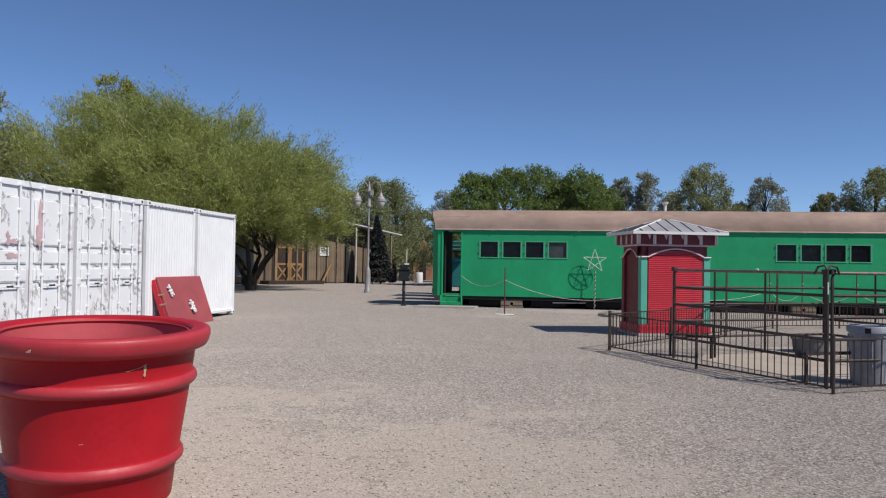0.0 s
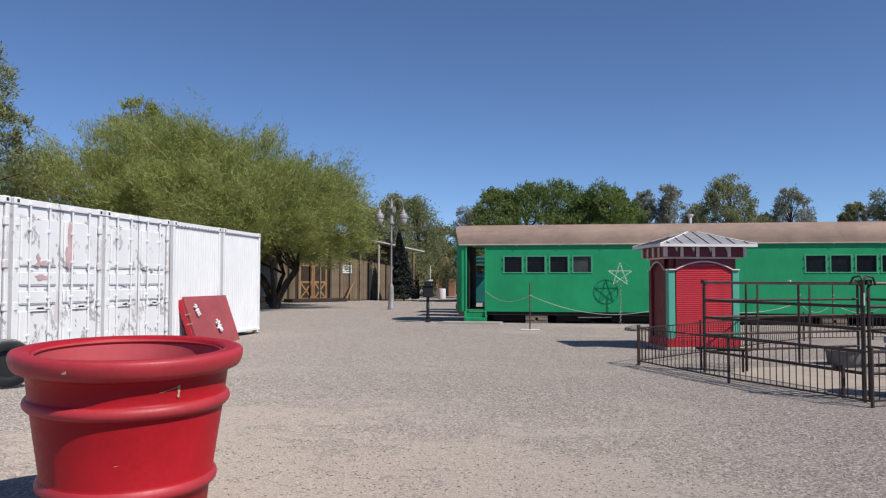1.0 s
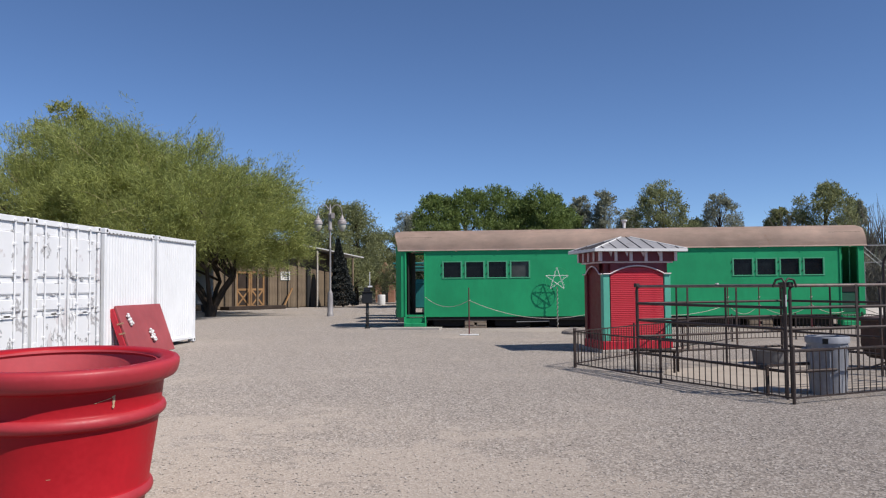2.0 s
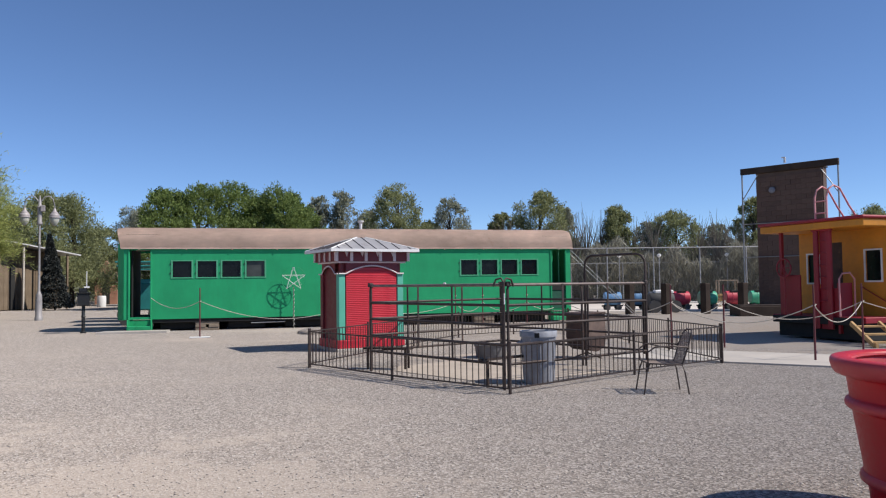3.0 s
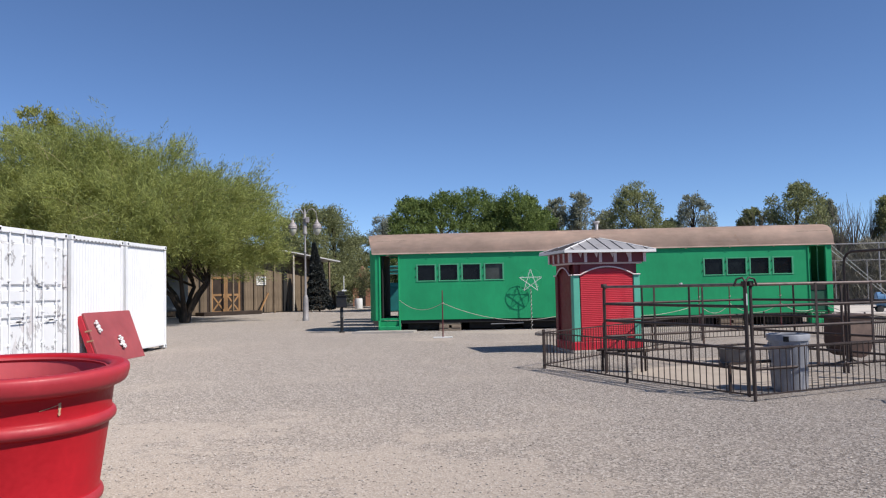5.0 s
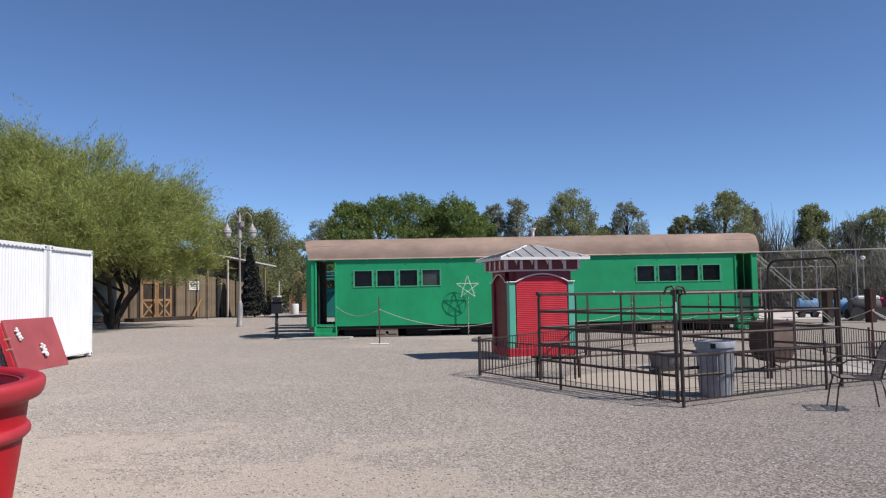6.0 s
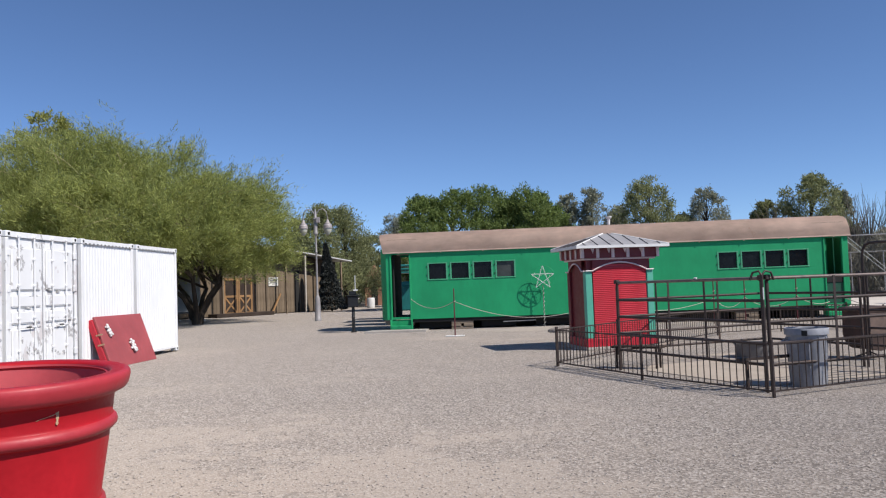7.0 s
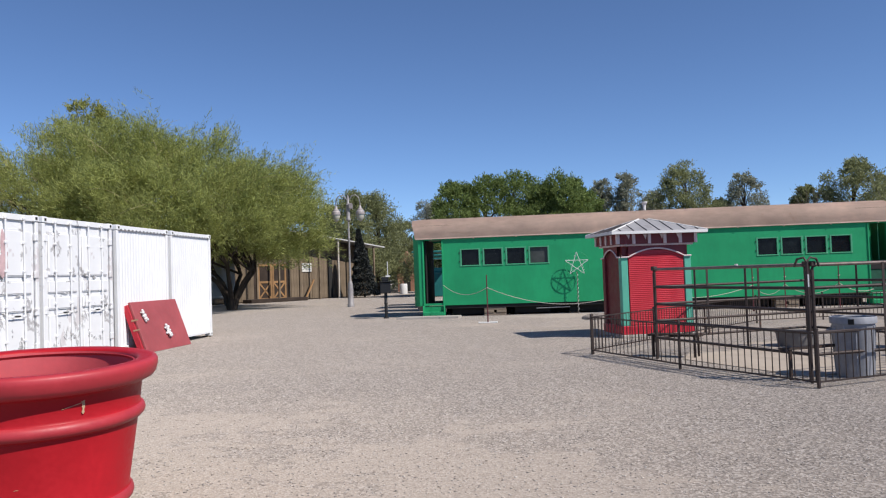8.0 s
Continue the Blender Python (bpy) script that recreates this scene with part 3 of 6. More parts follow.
shutter = part("shutter", box(nb(), (0.2, 0.03, 0.272), (KW - 0.2, 0.058, 1.99)), M_KRED, kiosk, "bright red roller shutter")
me = finish("shutter_slat", box(nb(), (0.19, 0.005, 0), (KW - 0.19, 0.03, 0.042), bevel=0.009), M_KRED)
for i in range(37):
    piece("slat", me, shutter, pose(0, 0, 0.28 + i * 0.0445))


def arch(bm, w, spring, rise, top, y0, y1):
    """A board with an arched underside."""
    n = 16
    lo = [(w * i / n, spring + rise * (1 - (2 * i / n - 1) ** 2)) for i in range(n + 1)]
    for (xa, za), (xb, zb) in zip(lo, lo[1:]):
        v = [bm.verts.new(p) for p in ((xa, y0, za), (xb, y0, zb), (xb, y0, top), (xa, y0, top), (xa, y1, za), (xb, y1, zb), (xb, y1, top), (xa, y1, top))]
        for f in ((0, 1, 2, 3), (7, 6, 5, 4), (0, 4, 5, 1), (3, 2, 6, 7)):
            bm.faces.new([v[i] for i in f])
    bmesh.ops.remove_doubles(bm, verts=bm.verts[:], dist=0.0005)
    return bm


for rz, off, aw in ((0, (0, 0, 0), KW), (-90, (0, KD, 0), KD)):
    m = pose(*off, 0, 0, rz)
    bm = arch(nb(), aw - 0.36, 1.84, 0.19, 2.1, -0.022, 0.03)
    bm.transform(m @ pose(0.18, 0, 0))
    part("arch_board", bm, M_KDARK, kiosk)
    bm = tube(nb(), [(0, -0.03, 1.845)] + [(0.18 + (aw - 0.36) * i / 16, -0.03, 1.845 + 0.19 * (1 - (2 * i / 16 - 1) ** 2)) for i in range(17)] + [(aw, -0.03, 1.845)], 0.018, 6)
    bm.transform(m)
    part("arch_trim", bm, M_KWHITE, kiosk)
part("cornice", box(nb(), (-0.05, -0.05, 2.1), (KW + 0.05, KD + 0.05, 2.14), bevel=0.008), M_KWHITE, kiosk)
frieze = part("frieze", box(nb(), (-0.1, -0.1, 2.14), (KW + 0.1, KD + 0.1, 2.372)), M_KDARK, kiosk, "maroon frieze with pale brackets")
for i in range(6):
    a = -0.13 + i * (KW + 0.18) / 5
    part("bracket", box(nb(), (a, -0.135, 2.142), (a + 0.075, -0.102, 2.365), bevel=0.006), M_KWHITE, frieze)
for i in range(5):
    a = -0.13 + i * (KD + 0.18) / 4
    part("bracket", box(nb(), (-0.135, a, 2.142), (-0.102, a + 0.075, 2.365), bevel=0.006), M_KWHITE, frieze)
for i in range(4):
    a = 0.12 + i * (KW - 0.1) / 4
    bm = nb()
    v = [bm.verts.new((a + dx, y, z)) for y in (-0.125, -0.104) for dx, z in ((0, 2.36), (0.085, 2.36), (0.055, 2.25))]
    for f in ((0, 1, 2), (5, 4, 3), (0, 3, 4, 1), (1, 4, 5, 2), (2, 5, 3, 0)):
        bm.faces.new([v[i2] for i2 in f])
    part("corbel", bm, M_KWHITE, frieze)
bm = nb()
ov, cx, cy = 0.3, KW / 2, KD / 2
hw, hd = KW / 2 + ov, KD / 2 + ov
corners = ((-1, -1), (1, -1), (1, 1), (-1, 1))
base = [bm.verts.new((cx + sx * hw, cy + sy * hd, 2.425)) for sx, sy in corners]
low = [bm.verts.new((cx + sx * hw, cy + sy * hd, 2.375)) for sx, sy in corners]
ridge = [bm.verts.new((cx - 0.12, cy, 2.75)), bm.verts.new((cx + 0.12, cy, 2.75))]
bm.faces.new((base[0], base[1], ridge[1], ridge[0]))
bm.faces.new((base[1], base[2], ridge[1]))
bm.faces.new((base[2], base[3], ridge[0], ridge[1]))
bm.faces.new((base[3], base[0], ridge[0]))
for i in range(4):
    bm.faces.new((low[i], low[(i + 1) % 4], base[(i + 1) % 4], base[i]))
bm.faces.new(low[::-1])
kroof = part("roof", bm, M_KROOF, kiosk, "dull grey standing seam tin roof")
for lo, hi in (((cx - hw - 0.012, cy - hd - 0.012), (cx + hw + 0.012, cy - hd - 0.002)), ((cx - hw - 0.012, cy + hd + 0.002), (cx + hw + 0.012, cy + hd + 0.012)), ((cx - hw - 0.012, cy - hd - 0.002), (cx - hw - 0.002, cy + hd + 0.002)), ((cx + hw + 0.002, cy - hd - 0.002), (cx + hw + 0.012, cy + hd + 0.002))):
    part("fascia", box(nb(), (*lo, 2.365), (*hi, 2.43)), M_PWHITE, kroof, "white eaves board")


def seam(a, b, r, mat):
    part("seam", rod(nb(), a, b, r, seg=5), mat, kroof)


for sx, sy in corners:
    seam((cx + sx * hw, cy + sy * hd, 2.43), (cx + sx * 0.12, cy, 2.755), 0.018, M_PWHITE)
for i in range(-3, 4):
    x = i * 0.32
    reach = max(0.0, (abs(x) - 0.12) / (hw - 0.12))
    for sy in (-1, 1):
        seam((cx + x, cy + sy * hd, 2.433), (cx + x, cy + sy * hd * reach, 2.433 + 0.325 * (1 - reach)), 0.012, M_SEAM)
for i in range(-2, 3):
    y = i * 0.3
    reach = abs(y) / hd
    for sx in (-1, 1):
        seam((cx + sx * hw, cy + y, 2.433), (cx + sx * (0.12 + (hw - 0.12) * reach), cy + y, 2.433 + 0.325 * (1 - reach)), 0.012, M_SEAM)

# ---- planters ----


def ring_lathe(bm, prof, n):
    """A closed profile swept round the upright axis."""
    rings = [[bm.verts.new((r * math.cos(2 * math.pi * k / n), r * math.sin(2 * math.pi * k / n), z)) for r, z in prof] for k in range(n)]
    for a, b in zip(rings, rings[1:] + rings[:1]):
        for i in range(len(prof)):
            j = (i + 1) % len(prof)
            bm.faces.new((a[i], b[i], b[j], a[j]))
    return bm


def planter(at, rz):
    p = thing("planter", "large red plastic plant pot with rolled rim and raised hoops, empty", "plant pot", at, rz, "red planters")
    prof = [(0.47, 0.0), (0.482, 0.03), (0.504, 0.237), (0.529, 0.26), (0.545, 0.274), (0.55, 0.294), (0.545, 0.316), (0.532, 0.334), (0.526, 0.352), (0.584, 0.757), (0.606, 0.77), (0.622, 0.788), (0.626, 0.807), (0.62, 0.828),
            (0.603, 0.846), (0.598, 0.86), (0.612, 0.98), (0.62, 0.992), (0.652, 1.004), (0.679, 1.017), (0.695, 1.04), (0.706, 1.085), (0.705, 1.112), (0.695, 1.126), (0.672, 1.132), (0.604, 1.128), (0.587, 1.12), (0.58, 1.1)]
    inner = [(0.574, 1.1), (0.556, 0.95), (0.535, 0.8), (0.462, 0.25), (0.45, 0.2)]
    part("body", lathe(nb(), [(0.02, 0.0)] + prof + [(r + 0.006, z) for r, z in inner[1:]] + [(0.02, 0.196)], 96), M_RED, p, smooth=50)
    part("inner_wall", ring_lathe(nb(), [(0.5765, 1.112)] + inner[1:] + [(0.02, 0.2), (0.02, 0.198), (0.453, 0.198)] + [(r + 0.004, z) for r, z in inner[::-1]][1:], 96), M_RED_IN, p, "faded inner wall, light put into its paler colour", smooth=50)
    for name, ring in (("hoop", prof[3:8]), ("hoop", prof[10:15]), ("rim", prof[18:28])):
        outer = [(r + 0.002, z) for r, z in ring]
        part(name, ring_lathe(nb(), [(ring[0][0] - 0.02, ring[0][1])] + outer + [(ring[-1][0] - 0.02, ring[-1][1] + 0.001)], 96), M_RED_RING, p, "pinkish red ring, faded, sky light put into its colour", smooth=50)
    return p


pot = planter((-2.9, 4.96, 0), 0)
# it leans a little on the uneven ground
pot.matrix_basis = pose(-2.9, 4.96, -0.01) @ Matrix.Rotation(radians(2.4), 4, Vector((0.864, 0.505, 0)))
rng = random.Random(14)
# a torn upright scrape, a long thin scratch, a chip on the rim and a nick
for ang0, z0, ang1, z1, r, wd in ((-32.2, 0.955, -32.7, 0.885, 0.607, 0.016), (-31.6, 0.957, -33.6, 0.95, 0.609, 0.012), (-33.0, 0.948, -43.5, 0.925, 0.607, 0.004), (-89.5, 1.062, -87.2, 1.07, 0.7065, 0.016), (-67.5, 0.5, -65.0, 0.502, 0.546, 0.003)):
    bm = nb()
    n = 7
    top, bot = [], []
    for k in range(n + 1):
        f = k / n
        a = radians(ang0 + (ang1 - ang0) * f)
        z = z0 + (z1 - z0) * f
        across = Vector((0, 0, 1)) if abs(ang1 - ang0) > 1 else Vector((-math.sin(a), math.cos(a), 0))
        hw_ = wd / 2 * rng.uniform(0.45, 1.15) * (0.4 if k in (0, n) else 1)
        for lst, sg in ((top, 1), (bot, -1)):
            lst.append([bm.verts.new(Vector((rr * math.cos(a), rr * math.sin(a), z)) + across * hw_ * sg) for rr in (r + 0.002, r - 0.008)])
    for k in range(n):
        bm.faces.new((top[k][0], top[k + 1][0], bot[k + 1][0], bot[k][0]))
        bm.faces.new((top[k][1], top[k + 1][1], top[k + 1][0], top[k][0]))
        bm.faces.new((bot[k][0], bot[k + 1][0], bot[k + 1][1], bot[k][1]))
    part("scrape", bm, M_SCRATCH, pot, "pale scraped mark")
planter((4.35, 4.2, 0), 30).scale = (1, 1, 0.93)

# ---- shipping containers ----


def flake(cy_, cz, wd, ht, pr, x=-0.011):
    """A jagged patch where paint has come away, two millimetres thick."""
    bm = nb()
    n = 22
    ph = [pr.uniform(0, 6.28) for _ in range(4)]
    loops = []
    for dx in (0.0, -0.006):
        loop = []
        for i in range(n):
            a = 2 * math.pi * i / n
            k = 1 + 0.28 * math.sin(2 * a + ph[0]) + 0.22 * math.sin(3 * a + ph[1]) + 0.16 * math.sin(5 * a + ph[2]) + 0.12 * math.sin(8 * a + ph[3])
            loop.append(bm.verts.new((x + dx, cy_ + wd / 2 * k * math.cos(a), cz + ht / 2 * k * math.sin(a))))
        loops.append(loop)
    bm.faces.new(loops[0])
    for i in range(n):
        bm.faces.new((loops[0][i], loops[1][i], loops[1][(i + 1) % n], loops[0][(i + 1) % n]))
    return bm


def container(y0, doors):
    w, h, ln = 2.46, 2.93, 6.06
    c = thing("shipping_container", "white shipping container with peeling paint on its doors" if doors else "white corrugated shipping container, closed end", "shipping container", (-9.1, y0, 0), 0, "row of containers")
    mat = M_WORN if doors else M_WHITE
    bm = nb()
    # corrugated flanks and lid
    for y in (0.02, w - 0.06):
        n = 44
        for i in range(n):
            x0 = -ln + 0.1 + (ln - 0.2) * i / n
            box(bm, (x0, y + (0.03 if i % 2 else 0), 0.18), (x0 + (ln - 0.2) / n, y + 0.04 + (0.03 if i % 2 else 0), h - 0.08))
    box(bm, (-ln + 0.02, 0.03, h - 0.08), (-0.05, w - 0.03, h - 0.03))
    box(bm, (-ln + 0.02, 0.03, 0.12), (-0.05, w - 0.03, 0.17))
    box(bm, (-ln, 0.05, 0.15), (-ln + 0.04, w - 0.05, h - 0.08))
    part("shell", bm, M_WHITE, c)
    for y in (0, w - 0.09):
        part("corner_post", box(nb(), (-0.1, y, 0.12), (0, y + 0.09, h - 0.13), bevel=0.012), mat, c)
    for x in (-0.16, -ln):
        for y in (-0.005, w - 0.155):
            for z in (0.03, h - 0.12):
                cast = part("corner_casting", box(nb(), (x, y, z), (x + 0.17, y + 0.16, z + 0.12), bevel=0.015), M_WHITE, c)
                if x > -1:
                    part("slot", box(nb(), (x + 0.168, y + 0.05, z + 0.035), (x + 0.173, y + 0.11, z + 0.09)), M_DARK, cast)
    for x in (-0.15, -ln + 0.1):
        for y in (0.0, w - 0.2):
            part("foot_block", box(nb(), (x - 0.1, y, 0), (x + 0.1, y + 0.2, 0.031)), M_BLOCK, c)
    part("top_rail", box(nb(), (-0.09, 0.156, h - 0.12), (-0.005, w - 0.156, h - 0.01), bevel=0.008), mat, c)
    part("bottom_rail", box(nb(), (-0.09, 0.156, 0.11), (-0.005, w - 0.156, 0.19), bevel=0.008), mat, c)
    if not doors:
        bm = nb()
        n = 72
        sheet = []
        for back in (0.0, 0.022):
            sheet.append([[bm.verts.new((-0.055 + (0.0, 0.016, 0.016, 0.0)[i % 4] - back, 0.09 + (w - 0.18) * i / n, z)) for z in (0.16, h - 0.12)] for i in range(n + 1)])
        for i in range(n):
            (fa, fb), (ba, bb) = (sheet[0][i], sheet[0][i + 1]), (sheet[1][i], sheet[1][i + 1])
            bm.faces.new((fa[0], fb[0], fb[1], fa[1]))
            bm.faces.new((ba[1], bb[1], bb[0], ba[0]))
            bm.faces.new((fa[1], fb[1], bb[1], ba[1]))
            bm.faces.new((ba[0], bb[0], fb[0], fa[0]))
        part("end_panel", bm, mat, c, "corrugated white end wall")
        for i in range(13):
            y = 0.2 + i * (w - 0.4) / 12
            part("drip_hole", box(nb(), (-0.006, y - 0.035, h - 0.118), (-0.003, y + 0.035, h - 0.09)), M_DARK, c)
        return c
    for k in range(2):
        y0d = 0.1 + k * (w / 2 - 0.095)
        y1d = y0d + w / 2 - 0.11
        door = part("door", box(nb(), (-0.07, y0d, 0.165), (-0.045, y1d, h - 0.125)), mat, c, "white steel door with peeling paint")
        for z0, z1 in ((0.24, 1.04), (1.14, 1.38), (1.46, 1.7), (1.79, h - 0.3)):
            part("panel", box(nb(), (-0.045, y0d + 0.09, z0), (-0.012, y1d - 0.09, z1), bevel=0.022), mat, door)
        for j in range(2):
            yb = y0d + 0.28 + j * 0.5
            bar = part("lock_bar", rod(nb(), (0.012, yb, 0.1), (0.012, yb, h - 0.07), 0.017), M_WHITE, door)
            for z in (0.11, 0.62, 1.25, 1.88, 2.4, h - 0.09):
                part("keeper", box(nb(), (-0.02, yb - 0.036, z - 0.025), (0.032, yb + 0.036, z + 0.025), bevel=0.008), mat, bar)
            grip = box(nb(), (0.031, min(yb, yb + 0.34 * (1 - 2 * j)), 1.05), (0.044, max(yb, yb + 0.34 * (1 - 2 * j)), 1.085), bevel=0.004)
            part("handle", grip, M_WHITE, bar)
        for z in (0.4, 1.05, 1.75, 2.45):
            yh = 0.03 if k == 0 else w - 0.13
            part("hinge", box(nb(), (-0.03, yh, z), (0.018, yh + 0.1, z + 0.14), bevel=0.01), mat, door)
        pr = random.Random(int(y0 * 10) + k)
        spots = [(1.72, 0.07), (1.42, 0.05), (1.08, 0.09), (1.0, 0.2), (0.62, 0.3), (0.5, 0.12), (0.42, 0.1), (2.6, 0.08), (2.2, 0.3), (1.82, 0.1), (0.8, 0.2)]
        for q, (zc, ht) in enumerate(spots + spots[3:7]):
            wide = pr.uniform(0.06, 0.26) if ht < 0.15 else pr.uniform(0.03, 0.07)
            part("bare_patch", flake(pr.uniform(y0d + 0.22, y1d - 0.22), zc + pr.uniform(-0.05, 0.05), wide, ht * pr.uniform(0.4, 0.9), pr, -0.0108 + 0.0004 * q), M_FLAKE, door)
        part("door_seal", box(nb(), (-0.05, y1d - 0.004, 0.17), (-0.035, y1d + 0.012, h - 0.13)), M_CAN, door)
    return c


for y0, d in ((19.58, False), (16.95, False), (14.3, True), (11.72, True), (9.16, True)):
    c = container(y0, d)
    if y0 == 11.72:
        pr = random.Random(3)
        for q, (cy_, cz, wd, ht) in enumerate(((0.72, 1.84, 0.26, 0.1), (0.62, 1.9, 0.1, 0.2), (0.74, 1.6, 0.3, 0.12), (1.47, 2.15, 0.24, 0.66), (1.5, 2.25, 0.2, 0.3))):
            part("primer_patch", flake(cy_, cz, wd, ht, pr, -0.004 + 0.0005 * q), M_WORN_RED, c, "pink primer showing through")

# red plywood sheet leaning on the containers
board = thing("plywood_board", "faded red plywood sheet leaning against a container", "board", (-8.62, 18.45, 0))
lean = Matrix.Translation((0, 0, 0)) @ pose(0, 0, 0, 0, -19.5, 0)
part("sheet", box(nb(), (-0.06, -1.12, 0), (0, 1.14, 1.24), lean, bevel=0.008), M_BOARD, board)
part("edge_batten", box(nb(), (-0.2, -1.15, 0.02), (-0.062, -1.08, 1.2), lean, bevel=0.006), M_KRED, board, "brighter red painted edge")
for z in (0.55, 0.78):
    part("tape_tag", box(nb(), (-0.21, -1.156, z), (-0.05, -1.151, z + 0.035), lean @ pose(0, 0, 0, 0, 8, 0)), M_SCRATCH, board, "pale tape tag")
part("edge_batten", box(nb(), (-0.2, 1.07, 0.02), (-0.062, 1.13, 1.2), lean, bevel=0.006), M_BOARD, board)
rng = random.Random(4)
for y, z, k in ((-0.78, 0.86, 0.75), (0.12, 0.44, 1.1)):
    bm = nb()
    for i in range(34):
        a, r = rng.uniform(0, 6.28), rng.uniform(0, 0.14) * k
        bmesh.ops.create_icosphere(bm, subdivisions=1, radius=rng.uniform(0.02, 0.04),
                                   matrix=lean @ Matrix.Translation((0.02 + rng.uniform(0, 0.05), y + r * math.cos(a) * (0.45 + 3.2 * abs(r * math.sin(a))), z + 1.5 * r * math.sin(a))))
    part("ornament", bm, M_PWHITE, board, "clump of white and grey trim", smooth=60)

# tyre standing by the containers
tyre = thing("tyre", "black rubber tyre with dusty tread standing by the containers", "tyre", (-8.05, 10.3, 0), -38)
part("sidewall", lathe(nb(), [(0.2, -0.08), (0.3, -0.1), (0.335, -0.085), (0.335, 0.085), (0.3, 0.1), (0.2, 0.08), (0.19, 0)], 32, pose(0, 0, 0.357, 0, 90, 0)), M_BLACK, tyre, smooth=50)
tread_bm = ring_lathe(nb(), [(0.337, -0.088), (0.352, -0.075), (0.357, 0), (0.352, 0.075), (0.337, 0.088)], 40)
tread_bm.transform(pose(0, 0, 0.357, 0, 90, 0))
part("tread", tread_bm, M_DUSTY, tyre, "dusty grey tread", smooth=50)

# ---- fences and pen ----


def picket_panel(a, b, h=0.7, group="low picket fence"):
    a, b = Vector((*a, 0)), Vector((*b, 0))
    ln = (b - a).length
    p = thing("fence_panel", "low dark steel fence panel with thin pickets, standing on gravel", "fence", a, math.degrees(math.atan2(b.y - a.y, b.x - a.x)), group)
    for x in (0.0, ln):
        part("post", box(nb(), (x - 0.018, -0.018, 0), (x + 0.018, 0.018, h + 0.04), bevel=0.005), M_STEEL, p)
    for z in (0.08, h - 0.02):
        part("rail", box(nb(), (0.018, -0.01, z - 0.011), (ln - 0.018, 0.01, z + 0.011)), M_STEEL, p)
    n = max(2, round(ln / 0.118))
    me = PICKET
    for i in range(1, n):
        piece("picket", me, p, pose(ln * i / n, 0, 0.09))
    return p


PICKET = finish("picket", rod(nb(), (0, 0, 0), (0, 0, 0.6), 0.0075, seg=6), M_STEEL)
RUN = [(1.17, 15.03), (2.31, 12.66), (3.59, 10.56), (6.27, 12.02), (8.66, 13.12)]
for a, b in zip(RUN, RUN[1:]):
    picket_panel(a, b)
BACK = [(1.19, 15.08), (2.6, 17.1), (4.05, 19.15), (5.9, 21.7), (7.8, 22.4), (9.8, 22.95), (9.6, 20.4), (9.3, 18.0), (9.0, 15.6), (8.68, 13.2)]
for a, b in zip(BACK, BACK[1:]):
    picket_panel(a, b)

RAILS = (0.36, 0.64, 0.93, 1.22, 1.52)


def livestock_fence(a, b, stays, group="pipe corral"):
    a, b = Vector((*a, 0)), Vector((*b, 0))
    ln = (b - a).length
    p = thing("livestock_fence", "brown steel pipe livestock panel with five rails", "fence", a, math.degrees(math.atan2(b.y - a.y, b.x - a.x)), group)
    r = 0.022
    for z in RAILS:
        # the top rail takes the paler steel that carries sunlight in its colour
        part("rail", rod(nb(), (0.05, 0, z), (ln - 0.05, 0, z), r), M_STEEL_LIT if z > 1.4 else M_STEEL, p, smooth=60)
    bm = tube(nb(), [(0.05, 0, 0), (0.05, 0, 1.45), (0.065, 0, 1.5), (0.12, 0, 1.525)], r)
    part("upright", bm, M_STEEL, p, smooth=60)
    bm = tube(nb(), [(ln - 0.05, 0, 0), (ln - 0.05, 0, 1.45), (ln - 0.065, 0, 1.5), (ln - 0.12, 0, 1.525)], r)
    part("upright", bm, M_STEEL, p, smooth=60)
    for s_ in stays:
        part("stay", box(nb(), (ln * s_ - 0.02, -0.028, 0.34), (ln * s_ + 0.02, -0.02, 1.53)), M_STEEL, p)
    for x in (0.05, ln - 0.05):
        part("coupling", box(nb(), (x - 0.04, -0.035, 1.5), (x + 0.04, 0.035, 1.57), bevel=0.01), M_STEEL, p)
    return p


PC, PL, PR, PB = (3.70, 11.05), (2.17, 14.16), (6.72, 12.36), (5.2, 15.65)
livestock_fence(PC, PL, (0.35, 0.68))
livestock_fence(PC, PR, (0.36, 0.68))
livestock_fence(PL, PB, (0.33, 0.66))
GW = 1.42
d = (Vector(PB) - Vector(PR)).normalized()
livestock_fence(tuple(Vector(PR) + d * GW), PB, (0.5,))
# bow gate frame with its gate
gate = thing("corral_gate", "brown pipe walk-through gate with arched top", "gate", (*PR, 0), math.degrees(math.atan2(d.y, d.x)), "pipe corral")
part("bow_frame", tube(nb(), [(0.03, 0, 0), (0.03, 0, 1.8), (0.05, 0, 1.92), (0.11, 0, 2.0), (0.2, 0, 2.03), (GW - 0.2, 0, 2.03), (GW - 0.11, 0, 2.0), (GW - 0.05, 0, 1.92), (GW - 0.03, 0, 1.8), (GW - 0.03, 0, 0)], 0.022), M_STEEL, gate, smooth=60)
for z in RAILS:
    part("rail", rod(nb(), (0.09, 0, z), (GW - 0.09, 0, z), 0.02), M_STEEL, gate, smooth=60)
for x in (0.09, GW - 0.09):
    part("upright", rod(nb(), (x, 0, 0.3), (x, 0, 1.55), 0.02), M_STEEL, gate, smooth=60)
